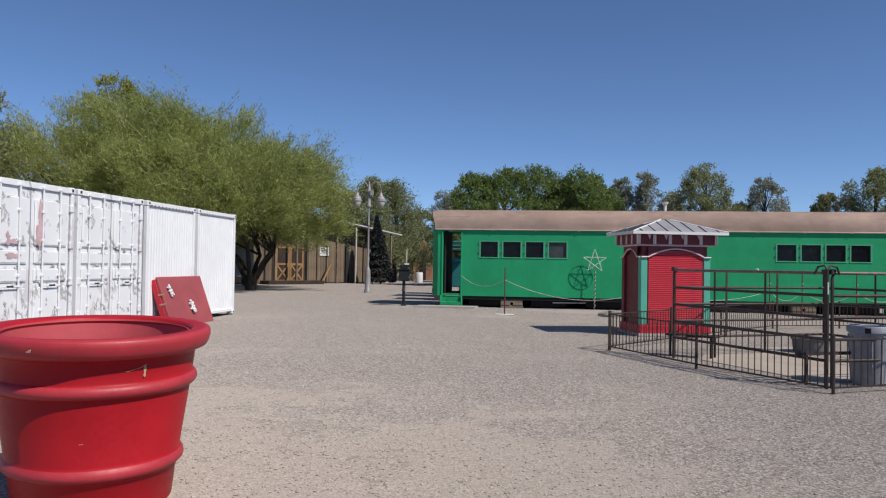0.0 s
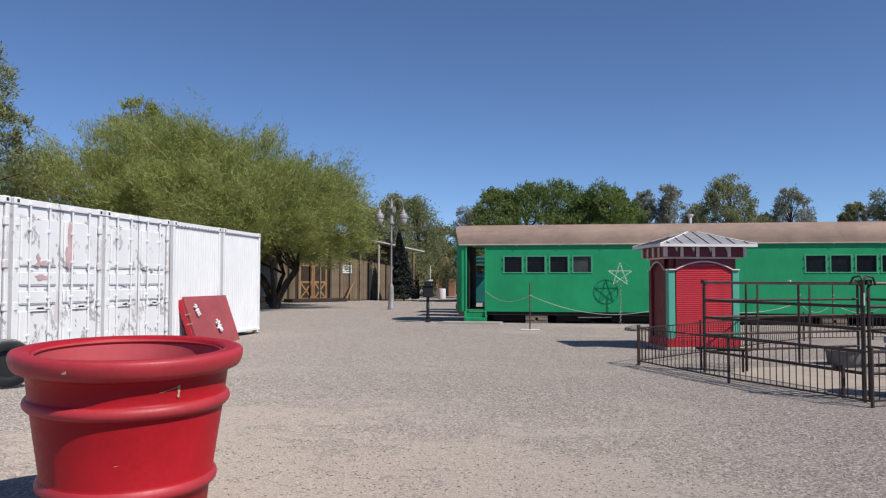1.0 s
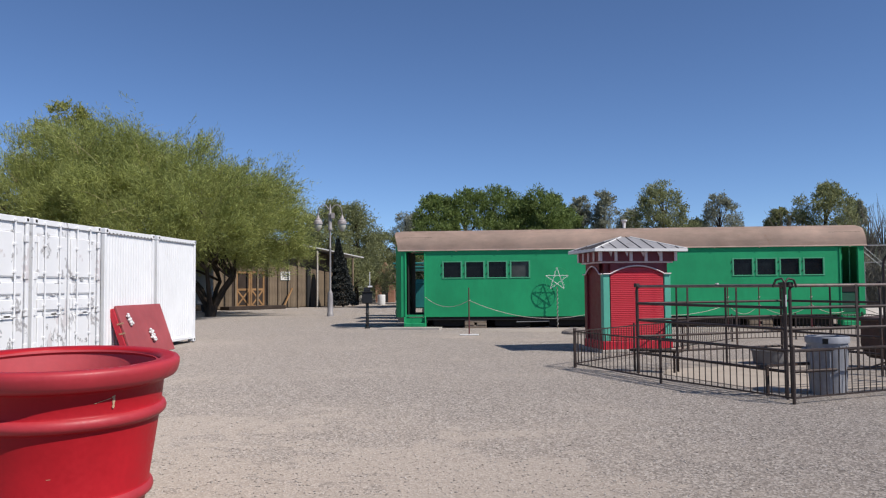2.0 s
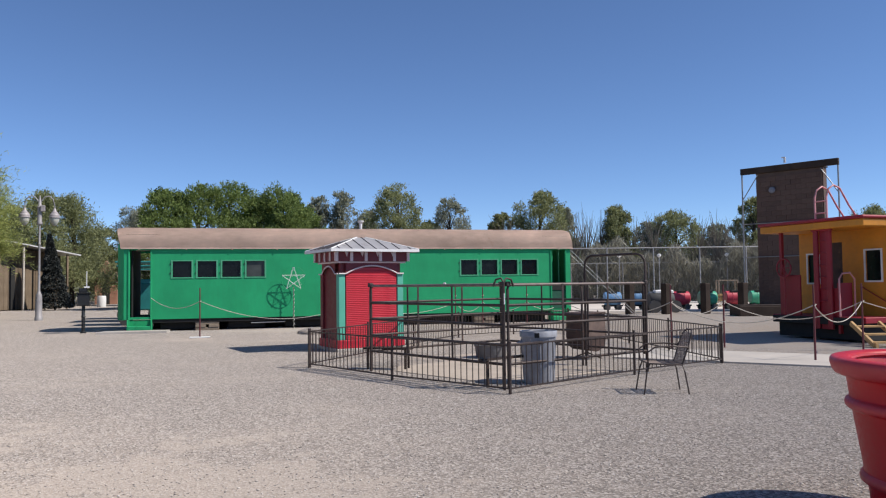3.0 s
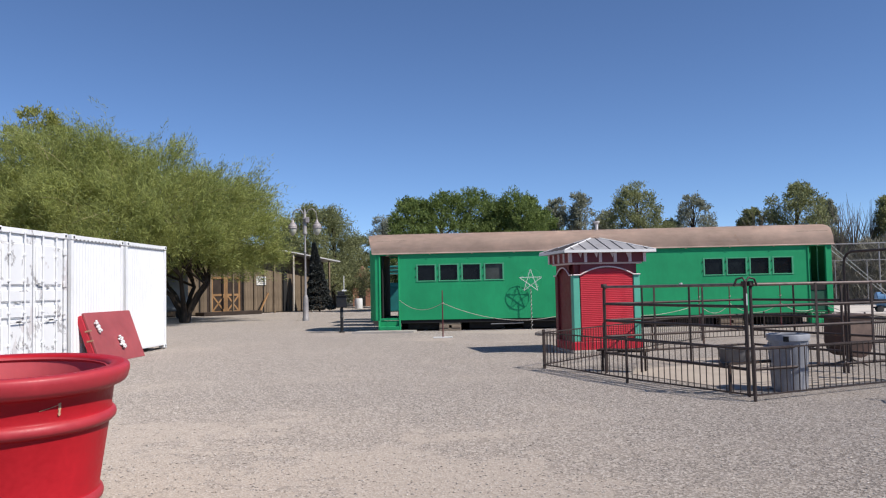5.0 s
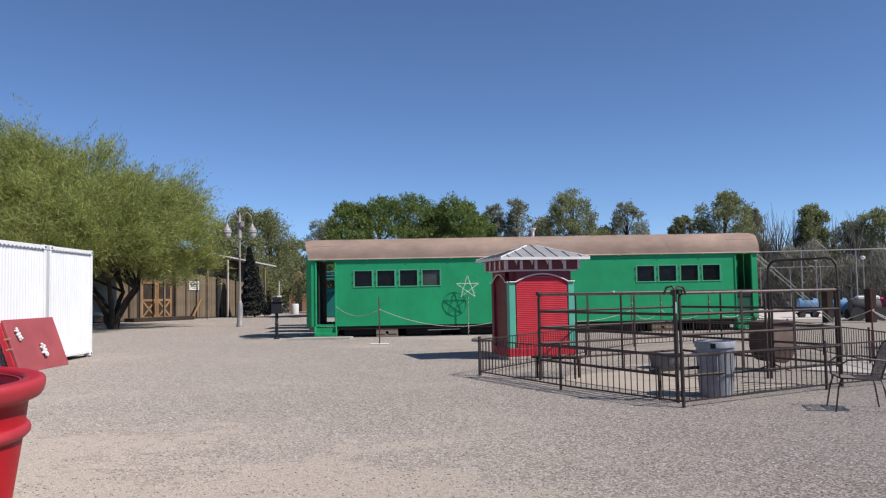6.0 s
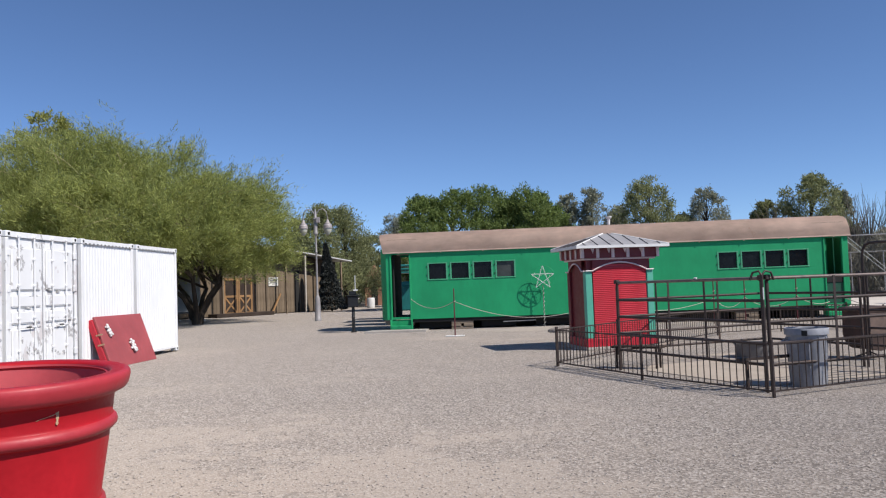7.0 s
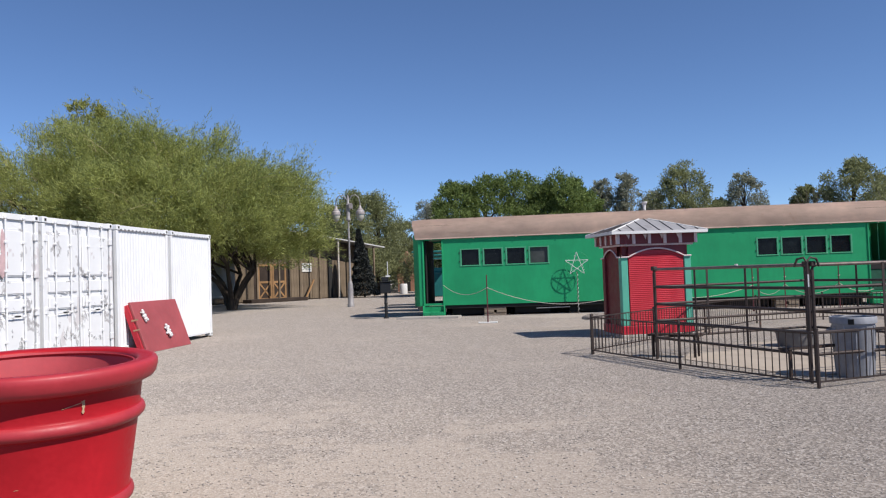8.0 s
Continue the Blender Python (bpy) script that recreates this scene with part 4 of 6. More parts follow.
# stout post where the panels meet
cp = thing("corner_post", "dark pipe post where corral panels are pinned together", "post", (3.66, 11.0, 0))
part("pipe", rod(nb(), (0, 0, 0), (0, 0, 1.56), 0.02, seg=12), M_STEEL, cp, smooth=60)
part("pin", tube(nb(), [(-0.14, 0.06, 1.5), (-0.1, 0.05, 1.6), (-0.03, 0.02, 1.62), (0, 0, 1.56)], 0.015), M_STEEL, cp, smooth=60)
part("pin", tube(nb(), [(0.17, 0.05, 1.5), (0.13, 0.03, 1.6), (0.05, 0.01, 1.62), (0, 0, 1.56)], 0.015), M_STEEL, cp, smooth=60)
part("white_tag", box(nb(), (-0.008, -0.042, 1.24), (0.008, -0.036, 1.4)), M_PWHITE, cp)

cap = thing("plastic_cup", "small white plastic cup resting on a steel pipe rail", "cup", (3.1, 12.27, 1.542), 64)
cap.scale = (0.8, 0.8, 0.65)
part("shell", lathe(nb(), [(0.012, 0), (0.028, 0.0), (0.032, 0.03), (0.02, 0.036), (0.008, 0.036)], 14), M_PWHITE, cap, smooth=50)

# bench in the pen
bench = thing("bench", "low dark plank bench inside the corral", "bench", (2.55, 14.35, 0), -30)
part("seat", box(nb(), (-0.45, -0.14, 0.36), (0.45, 0.14, 0.4), bevel=0.008), M_WOOD_DARK, bench)
for x in (-0.36, 0.36):
    for y in (-0.1, 0.1):
        part("leg", box(nb(), (x - 0.016, y - 0.016, 0), (x + 0.016, y + 0.016, 0.36)), M_WOOD_DARK, bench)
trestle = thing("trestle", "low dark steel trestle standing inside the pen corner", "trestle", (4.0, 11.55, 0), 25)
part("bar", box(nb(), (-0.7, -0.03, 0.4), (0.6, 0.03, 0.44)), M_STEEL, trestle)
for x in (-0.55, 0.45):
    part("leg", box(nb(), (x - 0.018, -0.018, 0), (x + 0.018, 0.018, 0.4)), M_STEEL, trestle)

# bin
can = thing("trash_can", "grey plastic trash can with ribbed sides", "trash can", (4.42, 11.6, 0), 15)
can.scale = (0.93, 0.93, 1.07)
part("body", lathe(nb(), [(0.02, 0), (0.235, 0.0), (0.245, 0.02), (0.285, 0.66), (0.29, 0.67), (0.31, 0.67), (0.315, 0.74), (0.305, 0.755), (0.29, 0.74), (0.285, 0.67), (0.24, 0.05), (0.02, 0.05)], 36), M_CAN, can, smooth=40)
for i in range(12):
    a = 2 * math.pi * i / 12
    part("rib", rod(nb(), (0.247 * math.cos(a), 0.247 * math.sin(a), 0.04), (0.285 * math.cos(a), 0.285 * math.sin(a), 0.64), 0.012, seg=6), M_CAN, can)
for a in (-0.3, 2.84):
    part("handle", tube(nb(), [(0.29 * math.cos(a - 0.3), 0.29 * math.sin(a - 0.3), 0.6), (0.35 * math.cos(a - 0.2), 0.35 * math.sin(a - 0.2), 0.58), (0.35 * math.cos(a + 0.2), 0.35 * math.sin(a + 0.2), 0.58), (0.29 * math.cos(a + 0.3), 0.29 * math.sin(a + 0.3), 0.6)], 0.014, 6), M_CAN, can)
part("handle_recess", box(nb(), (-0.04, -0.006, -0.035), (0.04, 0.012, 0.035), Matrix.Translation((-0.2, -0.235, 0.7)) @ pose(0, 0, 0, 0, 0, -40), bevel=0.004), M_DARK, can, "dark handle recess")
# tub
tub = thing("water_tub", "dull grey round rubber water tub on the sand", "tub", (4.95, 15.7, 0))
tub.scale = (0.68, 0.68, 0.92)
part("body", lathe(nb(), [(0.02, 0), (0.42, 0), (0.45, 0.03), (0.49, 0.27), (0.515, 0.275), (0.525, 0.3), (0.5, 0.31), (0.475, 0.29), (0.43, 0.06), (0.02, 0.06)], 40), M_TUBGREY, tub, smooth=40)
# rusty hopper on legs
hop = thing("rusty_hopper", "rusty brown sheet metal hopper with round bottom on a short stand", "hopper", (6.72, 14.9, 0), 12)
bm = nb()
HW, HD = 0.24, 0.33
section = [(-HW, 0.9), (-HW - 0.015, 0.44)] + [(-HW * math.cos(a * math.pi / 10), 0.4 - 0.24 * math.sin(a * math.pi / 10)) for a in range(1, 10)] + [(HW + 0.015, 0.44), (HW, 0.9)]
front, rear = [[bm.verts.new((x, y, z)) for x, z in section] for y in (-HD, HD)]
bm.faces.new(front)
bm.faces.new(rear[::-1])
for k in range(len(section)):
    q = (k + 1) % len(section)
    bm.faces.new((front[k], rear[k], rear[q], front[q]))
part("bin", bm, M_RUST, hop)
part("lid", box(nb(), (-HW - 0.03, -HD - 0.03, 0.902), (HW + 0.03, HD + 0.03, 0.935), pose(0, 0, 0, 0, -2.0, 0), bevel=0.008), M_RUST, hop)
plate = part("front_plate", box(nb(), (-HW + 0.02, -HD - 0.014, 0.46), (HW - 0.02, -HD - 0.002, 0.87), bevel=0.004), M_HOPPER, hop, "tan-brown front sheet, sunlight put into its colour")
part("plate_rim", box(box(nb(), (-HW + 0.02, -HD - 0.022, 0.84), (HW - 0.02, -HD - 0.0145, 0.87)), (-HW + 0.02, -HD - 0.022, 0.46), (-HW + 0.045, -HD - 0.0145, 0.838)), M_RUST, plate)
part("stem", rod(nb(), (0.02, 0, 0.05), (0.02, 0, 0.18), 0.03), M_STEEL, hop)
for x, y in ((-0.22, -0.2), (0.24, -0.2), (-0.2, 0.2), (0.22, 0.2)):
    part("foot", rod(nb(), (0.02, 0, 0.12), (x, y, 0.0), 0.014, seg=6), M_STEEL, hop)
part("wheel", rod(nb(), (HW + 0.03, 0.1, 0.72), (HW + 0.07, 0.1, 0.72), 0.09, seg=16), M_STEEL, hop)

# patio chair of steel mesh
chair = thing("patio_chair", "dark wire mesh metal patio armchair on gravel", "chair", (5.68, 10.1, 0), 74)
LEGS = [(-0.26, 0.28), (0.26, 0.28), (-0.24, -0.27), (0.24, -0.27)]
for i, (x, y) in enumerate(LEGS):
    top = (x * 0.86, y * 0.8, 0.42)
    part("leg", tube(nb(), [(x, y * 1.12, 0), (x * 0.9, y * 0.95, 0.3), top], 0.011, 6), M_STEEL, chair)
part("seat_frame", tube(nb(), [(-0.24, 0.24, 0.42), (0.24, 0.24, 0.42), (0.24, -0.22, 0.4), (-0.24, -0.22, 0.4), (-0.24, 0.24, 0.42)], 0.011, 6), M_STEEL, chair)
part("back_frame", tube(nb(), [(-0.22, -0.22, 0.4), (-0.25, -0.3, 0.65), (-0.2, -0.36, 0.82), (-0.1, -0.39, 0.87), (0.1, -0.39, 0.87), (0.2, -0.36, 0.82), (0.25, -0.3, 0.65), (0.22, -0.22, 0.4)], 0.011, 6), M_STEEL, chair)
for x in (-1, 1):
    part("armrest", tube(nb(), [(x * 0.25, -0.3, 0.64), (x * 0.29, -0.1, 0.66), (x * 0.29, 0.16, 0.65), (x * 0.28, 0.26, 0.58), (x * 0.24, 0.25, 0.42)], 0.012, 6), M_STEEL, chair)
bm = nb()
for i in range(19):
    x = -0.225 + i * 0.025
    rod(bm, (x, 0.235, 0.42), (x, -0.22, 0.4), 0.0028, seg=4)
    rod(bm, (x * 0.95, -0.22, 0.4), (x * 0.95, -0.36, 0.83), 0.0028, seg=4)
for i in range(18):
    y = -0.2 + i * 0.025
    rod(bm, (-0.235, y, 0.411), (0.235, y, 0.411), 0.0028, seg=4)
    z = 0.43 + i * 0.024
    rod(bm, (-0.23, -0.22 - (z - 0.4) * 0.32, z), (0.23, -0.22 - (z - 0.4) * 0.32, z), 0.0028, seg=4)
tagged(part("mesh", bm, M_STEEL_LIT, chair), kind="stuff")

# rope barriers


def rope_post(x, y, h=1.45, base=False):
    p = thing("rope_post", "thin dark red post carrying a rope" + (" on a white foot" if base else ""), "post", (x, y, 0), 0, "rope barrier posts")
    part("stake", rod(nb(), (0, 0, 0), (0, 0, h), 0.021, 0.017, 8), M_POST, p, smooth=60)
    part("hook", tube(nb(), [(0, -0.03, h * 0.72), (0.035, -0.02, h * 0.74), (0.035, 0.02, h * 0.74), (0, 0.03, h * 0.72), (-0.035, 0, h * 0.73)], 0.012, 5), M_ROPE, p)
    if base:
        part("foot", box(nb(), (-0.3, -0.1, 0), (0.3, 0.12, 0.035), bevel=0.012), M_PWHITE, p)
    return p


def rope(a, b, drop):
    bm = tube(nb(), sag(a, b, drop, 16), 0.0095, 6)
    ob = new("rope", finish("rope", bm, M_ROPE, 60))
    tagged(ob, "pale sagging rope strung between barrier posts", "rope", "barrier ropes")


POSTS = [(9.4, 16.16), (10.72, 16.1), (10.42, 12.78), (12.85, 14.25), (15.6, 11.0)]
for x, y in POSTS:
    rope_post(x, y)
for (i, j, dr) in ((0, 1, 0.28), (1, 3, 0.4), (0, 2, 0.4), (2, 3, 0.38), (3, 4, 0.4)):
    rope((*POSTS[i], 1.06), (*POSTS[j], 1.06), dr)
rope((*POSTS[0], 1.06), (7.9, 18.6, 1.0), 0.3)
rope_post(-1.32, 24.75, 1.5, True)
rope((-3.15, 28.8, 1.16), (-1.32, 24.75, 1.1), 0.28)
rope((-1.32, 24.75, 1.1), (3.4, 25.6, 0.9), 0.5)
CP = [(3.4, 25.6), (7.3, 27.2), (8.35, 27.3), (9.9, 26.9)]
for x, y in CP:
    rope_post(x, y, 1.5)
for a, b in zip(CP, CP[1:]):
    rope((*a, 0.85), (*b, 0.85), 0.32)
rope((9.9, 26.9, 0.85), (11.7, 28.75, 0.55), 0.15)

# ---- star ornaments by the coach ----


def star(x, y, cz, r, stake_h):
    s_ = thing("star_ornament", "white wire star in a thin hoop on a wrapped pole", "star ornament", (x, y, 0))
    pts = [Vector((r * math.sin(2 * math.pi * k / 5), 0, cz + r * math.cos(2 * math.pi * k / 5))) for k in range(5)]
    for k in range(5):
        part("strut", rod(nb(), pts[k], pts[(k + 2) % 5], 0.009, seg=6), M_PWHITE, s_)
    part("hoop", tube(nb(), [(r * math.sin(2 * math.pi * k / 32), 0, cz + r * math.cos(2 * math.pi * k / 32)) for k in range(33)], 0.01, 6), M_GREEN, s_, "thin green hoop")
    part("stake", rod(nb(), (0, 0.02, 0), (0, 0.02, stake_h), 0.013, seg=8), M_BARK_PALE, s_)
    # a string of small lights wound round the struts and down the pole
    pr = random.Random(5)
    bm = nb()
    for k in range(5):
        for i in range(20):
            p = pts[k].lerp(pts[(k + 2) % 5], (i + pr.random()) / 20)
            bmesh.ops.create_icosphere(bm, subdivisions=1, radius=pr.uniform(0.006, 0.013), matrix=Matrix.Translation(p + Vector((pr.gauss(0, 0.022), pr.gauss(0, 0.02), pr.gauss(0, 0.022)))))
    tagged(part("light_string", bm, M_PWHITE, s_), kind="stuff")
    part("wound_wire", tube(nb(), [(0.026 * math.cos(i * 0.7), 0.02 + 0.026 * math.sin(i * 0.7), 0.02 + i * stake_h / 90) for i in range(88)], 0.006, 5), M_PWHITE, s_)


star(1.68, 28.6, 1.77, 0.43, 1.5)
bm = nb()
rng = random.Random(8)
bmesh.ops.create_icosphere(bm, subdivisions=3, radius=1)
for v in bm.verts:
    k = 1 + 0.18 * noise.noise(v.co * 2.3)
    v.co = Vector((v.co.x * 0.5 * k, v.co.y * 0.4 * k, max(-0.02, v.co.z * 0.2 * k)))
mound = tagged(new("gravel_mound", finish("gravel_mound", bm, M_GROUND, 60)), "small heap of pale gravel", "gravel heap")
mound.location = (2.1, 25.3, 0)

# ---- black pedestal box ----
ped = thing("pedestal_box", "black metal box on a slim pole", "pedestal box", (-5.34, 28.95, 0), 10)
ped.scale = (0.95, 1.0, 1.08)
part("pole", lathe(nb(), [(0.11, 0), (0.11, 0.03), (0.06, 0.06), (0.06, 0.5), (0.08, 0.52), (0.06, 0.55), (0.06, 0.9)], 16), M_BLACK, ped, smooth=40)
part("cabinet", box(nb(), (-0.2, -0.16, 0.86), (0.2, 0.16, 1.24), bevel=0.02), M_BLACK, ped)
part("cap", box(box(nb(), (-0.24, -0.2, 1.24), (0.24, 0.2, 1.28), bevel=0.01), (-0.15, -0.12, 1.28), (0.13, 0.12, 1.42), bevel=0.02), M_BLACK, ped)
part("rod", rod(nb(), (0.1, 0.05, 1.4), (0.1, 0.05, 1.95), 0.016), M_PWHITE, ped)
part("tab", box(nb(), (0.02, -0.14, 1.42), (0.2, -0.1, 1.47)), M_PWHITE, ped)

# ---- lamp post ----
lamp = thing("street_lamp", "tall grey lamp post with two hanging lantern globes", "street lamp", (-9.56, 41.0, 0), 8)
part("post", lathe(nb(), [(0.18, 0), (0.18, 0.16), (0.15, 0.2), (0.15, 0.9), (0.13, 1.22), (0.09, 1.32), (0.058, 1.42), (0.048, 3.6), (0.07, 3.65), (0.048, 3.72), (0.045, 4.55), (0.12, 4.6), (0.13, 4.68), (0.1, 4.74), (0.1, 5.35), (0.13, 5.42), (0.08, 5.5), (0.05, 5.85), (0.02, 5.98)], 16), M_LAMP, lamp, smooth=40)
part("control_box", box(nb(), (0.04, -0.18, 5.2), (0.24, 0.02, 5.5), bevel=0.02), M_PINKGREY, lamp, "pinkish grey sensor box")
for s_ in (-1, 1):
    arm = part("arm", tube(nb(), [(0, 0, 5.35), (s_ * 0.06, 0, 5.7), (s_ * 0.22, 0, 5.92), (s_ * 0.42, 0, 5.95), (s_ * 0.58, 0, 5.8), (s_ * 0.64, 0, 5.5), (s_ * 0.64, 0, 5.34)], 0.028), M_LAMP, lamp, smooth=60)
    m = Matrix.Translation((s_ * 0.64, 0, 0))
    part("hood", lathe(nb(), [(0.05, 5.38), (0.08, 5.32), (0.11, 5.22), (0.19, 5.17), (0.2, 5.12), (0.25, 5.09), (0.28, 5.02), (0.27, 4.97), (0.3, 4.95), (0.3, 4.91), (0.24, 4.9)], 20, m @ Matrix.Diagonal((0.84, 0.84, 1, 1))), M_PINKGREY, arm, smooth=40)
    part("globe", lathe(nb(), [(0.235, 4.9), (0.25, 4.84), (0.21, 4.7), (0.13, 4.6), (0.1, 4.57), (0.04, 4.53)], 20, m @ Matrix.Diagonal((0.84, 0.84, 1, 1))), M_GLOBE, arm, "milky glass globe", smooth=60)

# ---- barn ----
BA, BB = Vector((-22.6, 50.4, 0)), Vector((-13.3, 63.3, 0))
BL = (BB - BA).length
barn = thing("barn", "long brown weathered board barn with pale metal roof and cross-braced doors", "barn", BA, math.degrees(math.atan2(BB.y - BA.y, BB.x - BA.x)))


def eave(x):
    """Height of the barn's roof edge along its front."""
    return 4.95 - max(0.0, x - 8.0) * 0.13


bm = nb()
v = [bm.verts.new((x, y, z)) for y in (0.06, 6) for x, z in ((0.02, 0), (BL - 0.02, 0), (BL - 0.02, eave(BL)), (8, eave(8)), (0.02, eave(0)))]
bm.faces.new(v[:5])
bm.faces.new(v[5:][::-1])
for i in range(5):
    bm.faces.new((v[i], v[i + 5], v[(i + 1) % 5 + 5], v[(i + 1) % 5]))
part("core", bm, M_WOOD_DARK, barn)
wall_meshes = []
for k, wdt in enumerate((0.27, 0.31, 0.24)):
    wall_meshes.append((wdt, finish("board", box(nb(), (0, 0, 0.05), (wdt - 0.012, 0.05, 4.0), bevel=0.006), M_WOOD)))
x, k = 0.0, 0
rng = random.Random(12)
D0, D1 = 5.1, 7.6
while x < BL - 0.3:
    wdt, me = wall_meshes[rng.randrange(3)]
    if not (D0 - wdt < x < D1):
        piece("board", me, barn, pose(x, rng.uniform(-0.012, 0.012), 0) @ Matrix.Diagonal((1, 1, eave(x + 0.3) / 4.0, 1)))
    x += wdt
for x0, x1 in ((-0.5, 8.0), (8.0, BL + 0.6)):
    bm = nb()
    v = [bm.verts.new((x, y, eave(x) + up + (0.05 if y < 0 else 0.25))) for up in (0, 0.09) for x, y in ((x0, -1.3), (x1, -1.3), (x1, 6.2), (x0, 6.2))]
    for f in ((3, 2, 1, 0), (4, 5, 6, 7), (0, 1, 5, 4), (1, 2, 6, 5), (2, 3, 7, 6), (3, 0, 4, 7)):
        bm.faces.new([v[i] for i in f])
    part("roof", bm, M_TIN, barn, "pale metal roof sheet")
for i in range(8):
    x = 2.5 + i * 1.85
    part("porch_post", box(nb(), (x - 0.06, -1.15, 0), (x + 0.06, -1.03, eave(x))), M_ROPE if i in (5, 6) else M_WOOD, barn)
part("porch_step", box(nb(), (D0 - 1.8, -1.9, 0), (D1 + 0.5, -0.8, 0.26), bevel=0.02), M_WOOD_DARK, barn, "low dark wooden step")
part("lintel", box(nb(), (D0, -0.01, 2.75), (D1, 0.06, eave(D0))), M_WOOD, barn)
for j in range(2):
    a = D0 + j * 1.25
    leaf = part("door", box(nb(), (a + 0.01, 0.0, 0.1), (a + 1.24, 0.05, 2.74), bevel=0.01), M_WOOD_DARK, barn, "dark board door with orange-brown cross braces")
    for lo, hi in (((a + 0.01, 0.1), (a + 0.16, 2.74)), ((a + 1.09, 0.1), (a + 1.24, 2.74)), ((a + 0.16, 0.1), (a + 1.09, 0.28)), ((a + 0.16, 1.35), (a + 1.09, 1.5)), ((a + 0.16, 2.58), (a + 1.09, 2.74))):
        part("frame_rail", box(nb(), (lo[0], -0.035, lo[1]), (hi[0], -0.002, hi[1])), M_WOOD_LIGHT, leaf)
    for sgn in (1, -1):
        ang = math.degrees(math.atan2(1.07, 0.93)) * sgn
        part("brace", box(nb(), (-0.7, -0.03, -0.055), (0.7, -0.003 - 0.004 * sgn, 0.055), Matrix.Translation((a + 0.625, 0, 0.815)) @ pose(0, 0, 0, 0, -ang, 0)), M_WOOD_LIGHT, leaf)
sign = part("notice_board", box(nb(), (9.05, -0.06, 2.1), (9.95, -0.02, 2.75), bevel=0.01), M_SIGN, barn, "white notice board")
for i, (w0, w1) in enumerate(((0.1, 0.5), (0.1, 0.75), (0.15, 0.7), (0.3, 0.8))):
    part("text_bar", box(nb(), (9.05 + w0, -0.066, 2.62 - i * 0.13), (9.05 + w1, -0.0605, 2.67 - i * 0.13)), M_DARK, sign)
part("leaning_plank", box(nb(), (-0.05, -0.1, 0), (0.05, 0.0, 1.9), Matrix.Translation((8.6, -0.9, 0.02)) @ pose(0, 0, 0, -12, 38, 0)), M_WOOD_LIGHT, barn)
# flat dark strip put in for the shade of a gap in the wall
part("gap_shade_strip", box(nb(), (11.6, -0.02, 0.05), (12.0, 0.01, 3.2)), M_DARK, barn)

# ---- small brick hut, far off ----
hut = thing("hut", "small red-brown hut with gabled roof in the distance", "hut", (-12.25, 76, 0), 6)
hut.scale = (0.62, 0.72, 0.92)
part("wall", box(nb(), (-1.5, 0, 0), (1.5, 3, 2.6)), M_BRICKHOUSE, hut)
bm = nb()
v = [bm.verts.new(p) for p in ((-1.9, -0.4, 2.5), (1.9, -0.4, 2.5), (0, -0.4, 4.3), (-1.9, 3.2, 2.5), (1.9, 3.2, 2.5), (0, 3.2, 4.3))]
for f in ((0, 1, 2), (5, 4, 3), (0, 3, 4, 1), (1, 4, 5, 2), (2, 5, 3, 0)):
    bm.faces.new([v[i] for i in f])
part("roof", bm, M_BRICKHOUSE, hut)
part("doorway", box(nb(), (-0.5, -0.03, 0), (0.5, 0.0, 2.0)), M_DARK, hut)
drum = thing("white_drum", "white plastic drum standing near the hut", "drum", (-10.95, 66, 0))
drum.scale = (0.65, 0.65, 0.6)
part("shell", lathe(nb(), [(0.02, 0), (0.5, 0), (0.52, 0.1), (0.52, 1.35), (0.48, 1.45), (0.02, 1.45)], 20), M_PWHITE, drum, smooth=40)
cart = thing("teal_cart", "teal cart behind the coach, canopy added for its shadow", "cart", (-4.5, 37.2, 0), 0, "teal carts")
cart.scale = (0.86, 0.86, 0.9)
part("tub", box(nb(), (-1.1, 0, 0.75), (1.1, 1.2, 2.1), bevel=0.05), M_TEAL, cart)
# unseen roof, added for the shadow it throws beside the coach
part("shadow_canopy", box(nb(), (-1.2, -0.7, 2.9), (1.2, 1.9, 2.98), bevel=0.02), M_TEAL, cart)
for x in (-1.05, 1.05):
    part("upright", box(nb(), (x - 0.03, 0, 2.1), (x + 0.03, 0.06, 2.9)), M_DARK, cart)
for x in (-0.8, 0.8):
    part("wheel", rod(nb(), (x, -0.1, 0.36), (x, 0.02, 0.36), 0.36, seg=20), M_TUB, cart)
# two further carts, unseen, added to widen that ground shadow
for x, y in ((-4.05, 33.7), (-4.9, 40.4)):
    copy_thing(cart, pose(x, y, 0) @ Matrix.Diagonal((0.86, 0.86, 0.9, 1)))
van = thing("covered_trailer", "grey covered trailer parked behind the tree", "trailer", (-19.5, 47.0, 0), 40)
part("box", box(nb(), (-1.2, 0, 0.5), (1.2, 3, 2.9), bevel=0.1), M_TARP, van)
for x in (-1.1, 1.1):
    part("wheel", rod(nb(), (x - 0.1, 1.5, 0.35), (x + 0.1, 1.5, 0.35), 0.35, seg=20), M_TUB, van)

# ---- far court fence ----
AX, RT = Vector((0.240, 0.971, 0)), Vector((0.971, -0.240, 0))
FP = AX * 52
slab("court", [tuple((AX * d_ + RT * u_).xy) for d_, u_ in ((39.9, 2.5), (39.9, 42), (59, 44), (59, 2.5))], 0.02, M_COURT, "pale dusty hard court behind the yard", "court")
cl = thing("court_fence", "tall chain-link fence on galvanised posts round a court", "fence", FP, math.degrees(math.atan2(RT.y, RT.x)))
U0, U1, FH = 5.0, 36.0, 3.75
n = 0
u = U0
while u <= U1:
    part("post", rod(nb(), (u, 0, 0), (u, 0, FH), 0.04, seg=8), M_GALV, cl)
    u += 3.1
